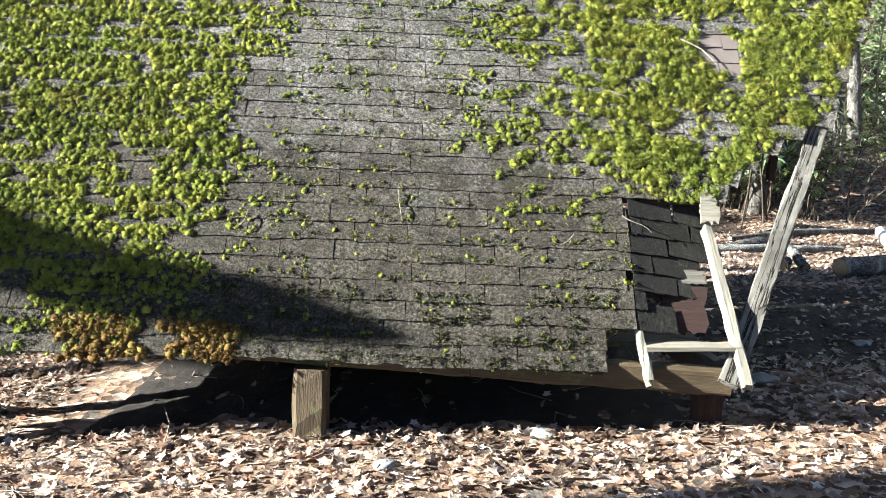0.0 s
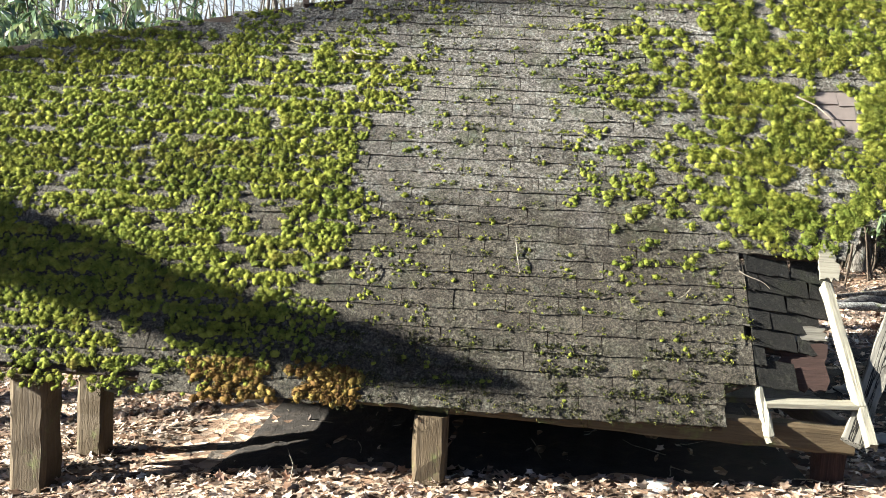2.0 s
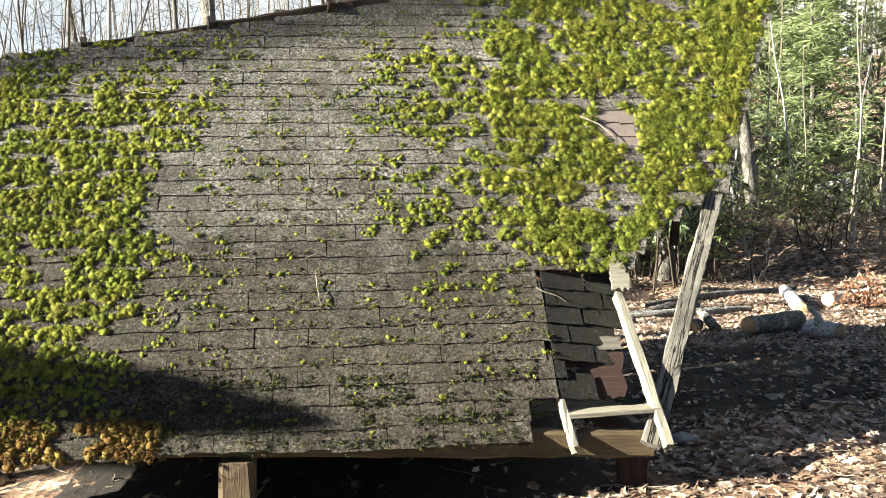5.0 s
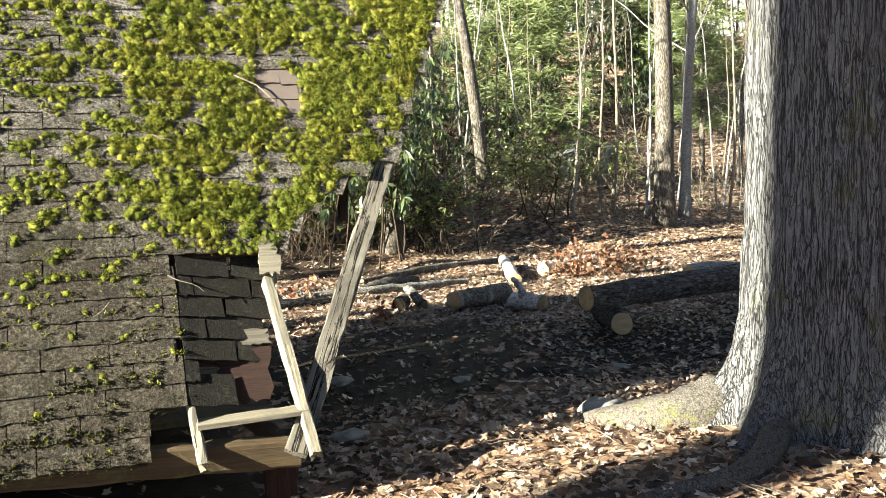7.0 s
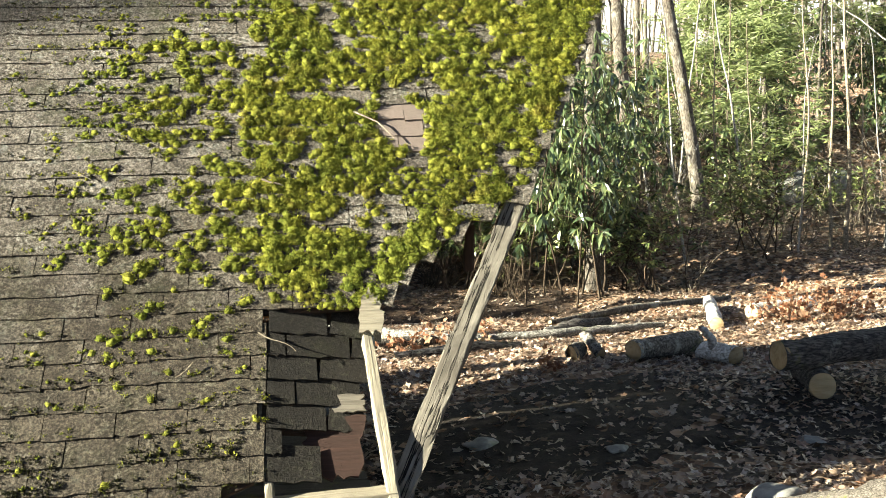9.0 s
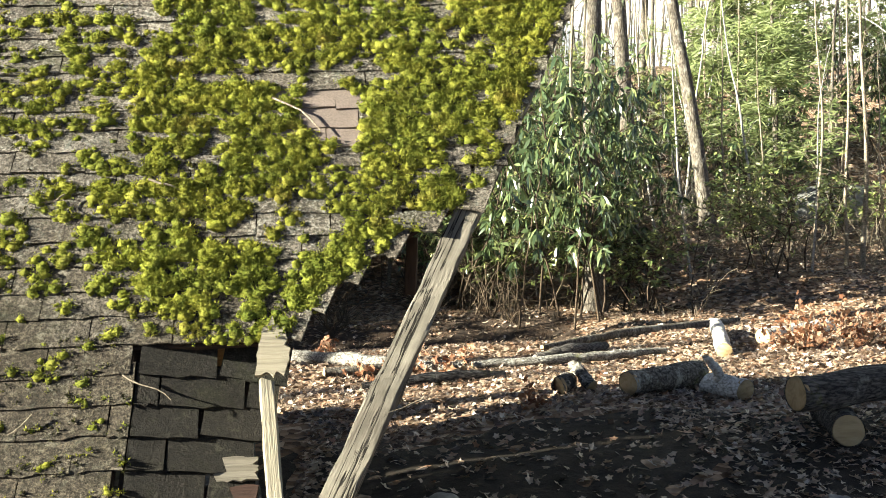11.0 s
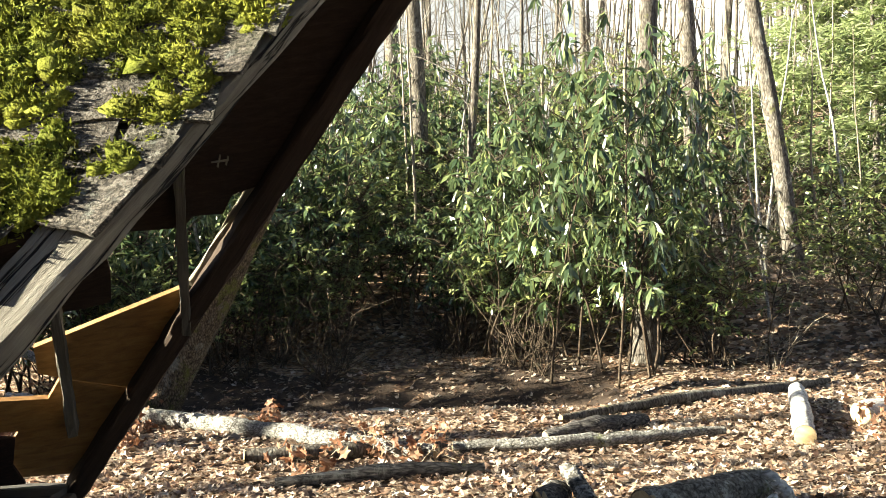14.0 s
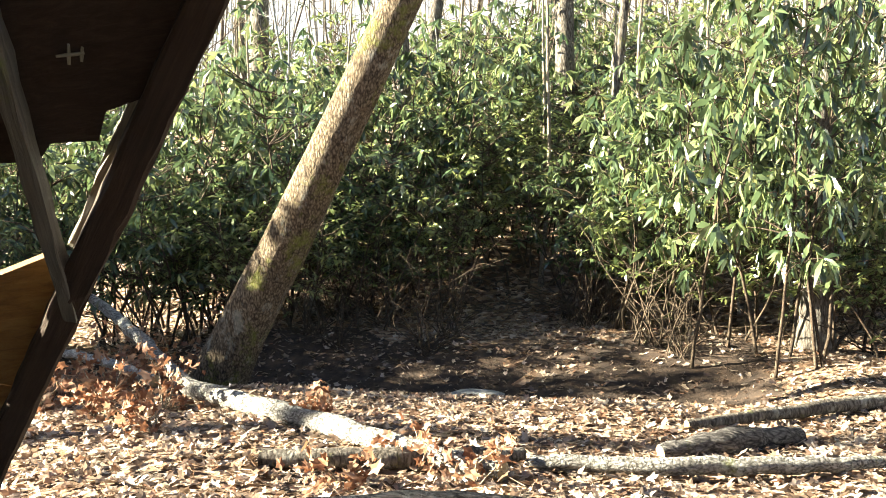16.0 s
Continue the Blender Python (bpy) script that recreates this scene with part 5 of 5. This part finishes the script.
course = -1
count = 0
while True:
    z = 0.235 + course * EXPO * E2.z
    if z > 3.3:
        break
    off = (course % 2) * TAB / 2 + 0.03 * math.sin(course * 1.7)
    zc = z + 0.05
    spans = []
    for k in range(-24, 14):
        x = off + k * TAB
        a, b = x - TAB / 2, x + TAB / 2
        if 0.40 < zc < 1.04 and a < 1.07 < b:        # a straight joint at the sagging corner
            spans += [(a, 1.07), (1.07, b)]
        else:
            spans.append((a, b))
    for left, b_end in spans:
        x = (left + b_end) / 2
        end = roof_right(zc) - 0.004 + 0.008 * rg.normal()
        right = min(b_end, end)
        if right - left < 0.05 or zc > ridge_z(x) - 0.01 or left < XL:
            continue
        if z < 0.205 - 0.03 * cx_eave(x) - 0.012:
            continue
        cx, wx = (left + right) / 2, (right - left) / TAB
        sunk = cx > 1.07 and 0.40 < zc < 1.04
        if sunk and zc < 0.60 and cx > 1.2:
            continue
        lift = -0.001 - SAG * (cx - 1.07) if sunk else 0.0
        m = FRAME.copy()
        drop = -0.010 * rg.random() if course > 1 else -0.03 * rg.random()
        m.translation = on_roof(cx, z, lift) + E2 * drop
        m = m @ pose(0, 0, 0, rg.normal() * 0.5, (12.0 if sunk else 0.0) + rg.normal() * 0.3, rg.normal() * 0.5) @ Matrix.Diagonal((wx, 1, 1, 1))
        if right < b_end - 1e-6 and zc > 0.6:     # the last tab of a course is cut along the edge
            shear = Matrix()
            shear[0][1] = (roof_right(zc + 0.05) - roof_right(zc - 0.05)) / 0.1 * E2.z / wx
            m = m @ Matrix.Translation((0, 0, 0.003)) @ shear
        if cx > 0.25:
            clean = abs(cx - 1.78) < 0.2 and abs(zc - 1.96) < 0.17
            pick = clean_variants[course % 2][1] if clean else (shaded_variants[int(rg.integers(0, 3))] if sunk else variants[int(rg.integers(0, 6))])[1]
            put("shingle", pick, near_roof, m)
            count += 1
        else:
            sh = variants[int(rg.integers(0, 6))][0]
            mm = np.array(m)
            vv = np.vstack(sh.v) @ mm[:3, :3].T + mm[:3, 3]
            field_v.append(vv)
            field_q.append(np.vstack(sh.q) + field_n)
            field_t.append(np.vstack(sh.t) + field_n)
            field_n += len(vv)
    course += 1
put("shingle_field", mesh_of("shingle_field", np.vstack(field_v), [np.vstack(field_q), np.vstack(field_t)], SHINGLE_FAR, False), near_roof, None, "weathered grey asphalt shingles", kind="stuff")

# ---- moss on the roof ----
def tuft(shoots, seed, thin=1.0, core=1):
    """A moss cushion: a low lumpy core thick with short pointed shoots."""
    rg = np.random.default_rng(seed + 500)
    bm = bmesh.new()
    bmesh.ops.create_icosphere(bm, subdivisions=max(core, 1), radius=1.0)
    sh = Vector((seed * 7.3, seed * 1.9, 0))

    def dome(d):
        k = 0.85 + 0.45 * noise.noise(d * 1.5 + sh) + 0.42 * noise.noise(d * 4.2 + sh)
        return Vector((d.x * k, d.y * k, d.z * k * 0.62))

    for v in bm.verts:
        v.co = dome(v.co.normalized()) * 0.80
    bmesh.ops.delete(bm, geom=[v for v in bm.verts if v.co.z < -0.3], context="VERTS")
    bmesh.ops.triangulate(bm, faces=bm.faces)
    bm.verts.ensure_lookup_table()
    out = Shape()
    if core > 0:
        out.add([v.co[:] for v in bm.verts], (), [[v.index for v in f.verts] for f in bm.faces])
    bm.free()
    for _ in range(shoots):
        z, az = rg.random() ** 0.7, rg.random() * 6.28
        d = Vector((math.cos(az) * math.sqrt(1 - z * z), math.sin(az) * math.sqrt(1 - z * z), z))
        p = dome(d) * 0.78
        way = (d * 0.7 + Vector(rg.normal(size=3) * 0.4) + Vector((0, 0, 0.25))).normalized()
        side = way.orthogonal().normalized()
        other = way.cross(side)
        w, ln = (0.09 + 0.05 * rg.random()) * thin, 0.08 + (0.22 + 0.2 * rg.random()) * thin
        a0 = rg.random() * 6.28
        ring = [p + side * w * math.cos(a0 + a) + other * w * math.sin(a0 + a) for a in (0, 2.09, 4.19)]
        out.add([q[:] for q in ring] + [(p + way * ln)[:]], (), [(0, 1, 3), (1, 2, 3)])
    return np.vstack(out.v), np.vstack(out.t)


MIDDLE = [tuft(44, 50 + k, 0.54) for k in range(9)]
COARSE = [tuft(15, 10 + k, 0.7) for k in range(8)]
SPECK = [tuft(9, 30 + k, 1.7, 0) for k in range(5)]


def bell(x, a, b, soft):
    return sstep(a - soft, a + soft, x) * (1 - sstep(b - soft, b + soft, x))


def moss_cover(x, z):
    """How likely moss is at a place of the roof."""
    left = (1.25 * bell(x, -9, -1.15, 0.5) + 0.35 * bell(x, -9, -2.0, 0.6)) * bell(z, 0.70, 2.2, 0.25)
    left_top = bell(x, -9, -0.9, 0.6) * bell(z, 2.1, 2.9, 0.2) * 0.45
    left_low = bell(x, -9, -1.3, 0.3) * bell(z, 0.2, 0.75, 0.1) * 0.75
    right = bell(x, 0.95, 4, 0.45) * bell(z, 1.28, 3.6, 0.28) * (0.82 - 0.2 * bell(z, 0.9, 1.75, 0.3)) + bell(x, 1.1, 2.3, 0.25) * bell(z, 1.08, 1.4, 0.06) * 0.5
    mid = bell(x, 0.1, 1.3, 0.3) * bell(z, 1.05, 2.6, 0.25) * 0.42
    edge = bell(x - 1.46 - 0.588 * z, -0.5, 0.1, 0.12) * bell(z, 1.5, 3.4, 0.1) * 0.5
    few = bell(x, -1.2, 2.6, 0.3) * bell(z, 0.3, 3.2, 0.1) * 0.10
    return np.clip(left + left_top + left_low + right + edge + mid + few, 0, 1.4)


rg = np.random.default_rng(23)


def grow(name, n, xr, zr, templates, size, label, seed, floor=0.0, mat=MOSS, spread=0.02):
    rg = np.random.default_rng(seed)
    x, row = xr[0] + (xr[1] - xr[0]) * rg.random(n), rg.random(n)
    z = zr[0] + (zr[1] - zr[0]) * row
    c = np.round((z - 0.235) / (EXPO * E2.z))
    z = 0.235 + c * EXPO * E2.z + rg.normal(size=n) * spread + 0.012     # tufts root along the lower edges
    patch = np.array([0.8 * noise.noise(Vector((a * 3.1, b * 3.1, 3.0))) + 0.9 * noise.noise(Vector((a * 8.5, b * 10, 9.0))) for a, b in zip(x, z)])
    right = np.array([roof_right(b) for b in z])
    cover = np.maximum(moss_cover(x, z), floor)
    if mat is MOSS and floor == 0:      # a fringe of moss along the torn edge
        cover = np.where((right - x < 0.16) & (z > 1.06) & (z < 1.7), 1.0, cover)
    bare = ((x - 1.76) / 0.14) ** 2 + ((z - 1.96) / 0.14) ** 2 < 1
    right = np.where((z > 0.40) & (z < 1.045), np.minimum(right, 1.10), right)
    top = np.where(x > 0, 2.94 + 0.12 * x, 2.94 + 0.21 * x)
    ok = (rg.random(n) < cover * np.clip(0.20 + 0.64 * cover + 1.8 * patch, 0.01, 1)) & ~bare & (x < right - 0.02) & (z < top) & (z > 0.19)
    x, z, cover = x[ok], z[ok], cover[ok]
    n = len(x)
    V, T, base_n = [], [], 0
    which = rg.integers(0, len(templates), n)
    sc = size * (0.5 + 0.85 * rg.random(n) ** 1.6) * (0.62 + 0.45 * np.minimum(cover, 1))
    for k, (tv, tf) in enumerate(templates):
        idx = np.where(which == k)[0]
        if not len(idx):
            continue
        ms = np.zeros((len(idx), 4, 4))
        for a, q in enumerate(idx):
            m = Matrix.Translation(on_roof(x[q], z[q], 0.008)) @ FRAME @ pose(0, 0, 0, rg.normal() * 10 - 12, rg.normal() * 8, rg.random() * 360) @ Matrix.Diagonal((sc[q], sc[q] * (0.8 + 0.5 * rg.random()), sc[q] * (0.7 + 0.5 * rg.random()), 1))
            ms[a] = np.array(m)
        v, _, t = scatter(tv, [], tf, ms)
        V.append(v)
        T.append(t + base_n)
        base_n += len(v)
    return put(name, mesh_of(name, np.vstack(V), np.vstack(T), mat), label=label, category="moss", kind="stuff")


MOSSY = "bright yellow-green moss cushions on the shingles"
grow("moss", 6500, (0.3, 1.2), (0.25, 3.4), MIDDLE, 0.040, MOSSY, 1)
grow("moss", 17000, (1.2, 3.5), (0.5, 3.4), MIDDLE, 0.039, MOSSY, 11, spread=0.026)
grow("moss", 36000, (-3.9, 0.3), (0.22, 2.95), COARSE, 0.030, MOSSY, 2)
grow("moss", 21000, (-4.0, 3.4), (0.22, 3.2), SPECK, 0.015, "small specks of moss and lichen on the shingles", 3, 0.6, spread=0.016)

RUST_MOSS = leaf_mat("rusty_moss", [(0.0, (0.045, 0.0225, 0.0067)), (0.5, (0.117, 0.0675, 0.0158)), (1.0, (0.153, 0.117, 0.027))], 0.9, 0.1, 0.0)
DARK_MOSS = leaf_mat("dark_moss", [(0.0, (0.011, 0.0121, 0.0055)), (0.6, (0.033, 0.0341, 0.011)), (1.0, (0.0715, 0.0715, 0.0165))], 0.9, 0.1, 0.0)
grow("moss", 750, (-1.95, -1.0), (0.22, 0.36), COARSE, 0.032, "rust-coloured moss along the eave", 7, 1.0, RUST_MOSS)
grow("moss", 4200, (-3.0, 1.0), (0.19, 0.55), SPECK, 0.016, "dark dirty moss along the eave", 8, 0.8, DARK_MOSS)
grow("moss", 15000, (-3.5, 2.6), (0.3, 2.8), SPECK, 0.016, "dark dry moss specks on the shingles", 9, 0.55, DARK_MOSS, 0.011)

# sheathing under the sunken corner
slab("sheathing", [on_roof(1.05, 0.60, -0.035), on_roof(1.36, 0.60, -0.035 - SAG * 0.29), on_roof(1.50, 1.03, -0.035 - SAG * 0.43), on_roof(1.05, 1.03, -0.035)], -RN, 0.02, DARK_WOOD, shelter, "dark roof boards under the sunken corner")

# twigs fallen on the roof
rg = np.random.default_rng(29)
for k in range(16):
    x, z = -2.5 + 4.6 * rg.random(), 0.5 + 1.8 * rg.random()
    if k < 2:
        x, z = ((1.5, 2.02), (1.02, 1.66))[k]
    s = Shape()
    d = E1 * rg.normal() - E2 * (0.4 + rg.random()) if k else E1 * 0.8 - E2 * 0.5
    pth = wander(on_roof(x, z, 0.035), d, 0.30 if k < 2 else 0.08 + 0.14 * rg.random(), 6, 0.14, rg)
    s.tube(pth, (0.005 if k < 2 else 0.003) * np.linspace(1.2, 0.5, 7), 5, cap=False)
    put("roof_twig", s.mesh("roof_twig", TWIG), None, None, "thin pale twig lying on the mossy roof", "twig", "twigs on the roof")
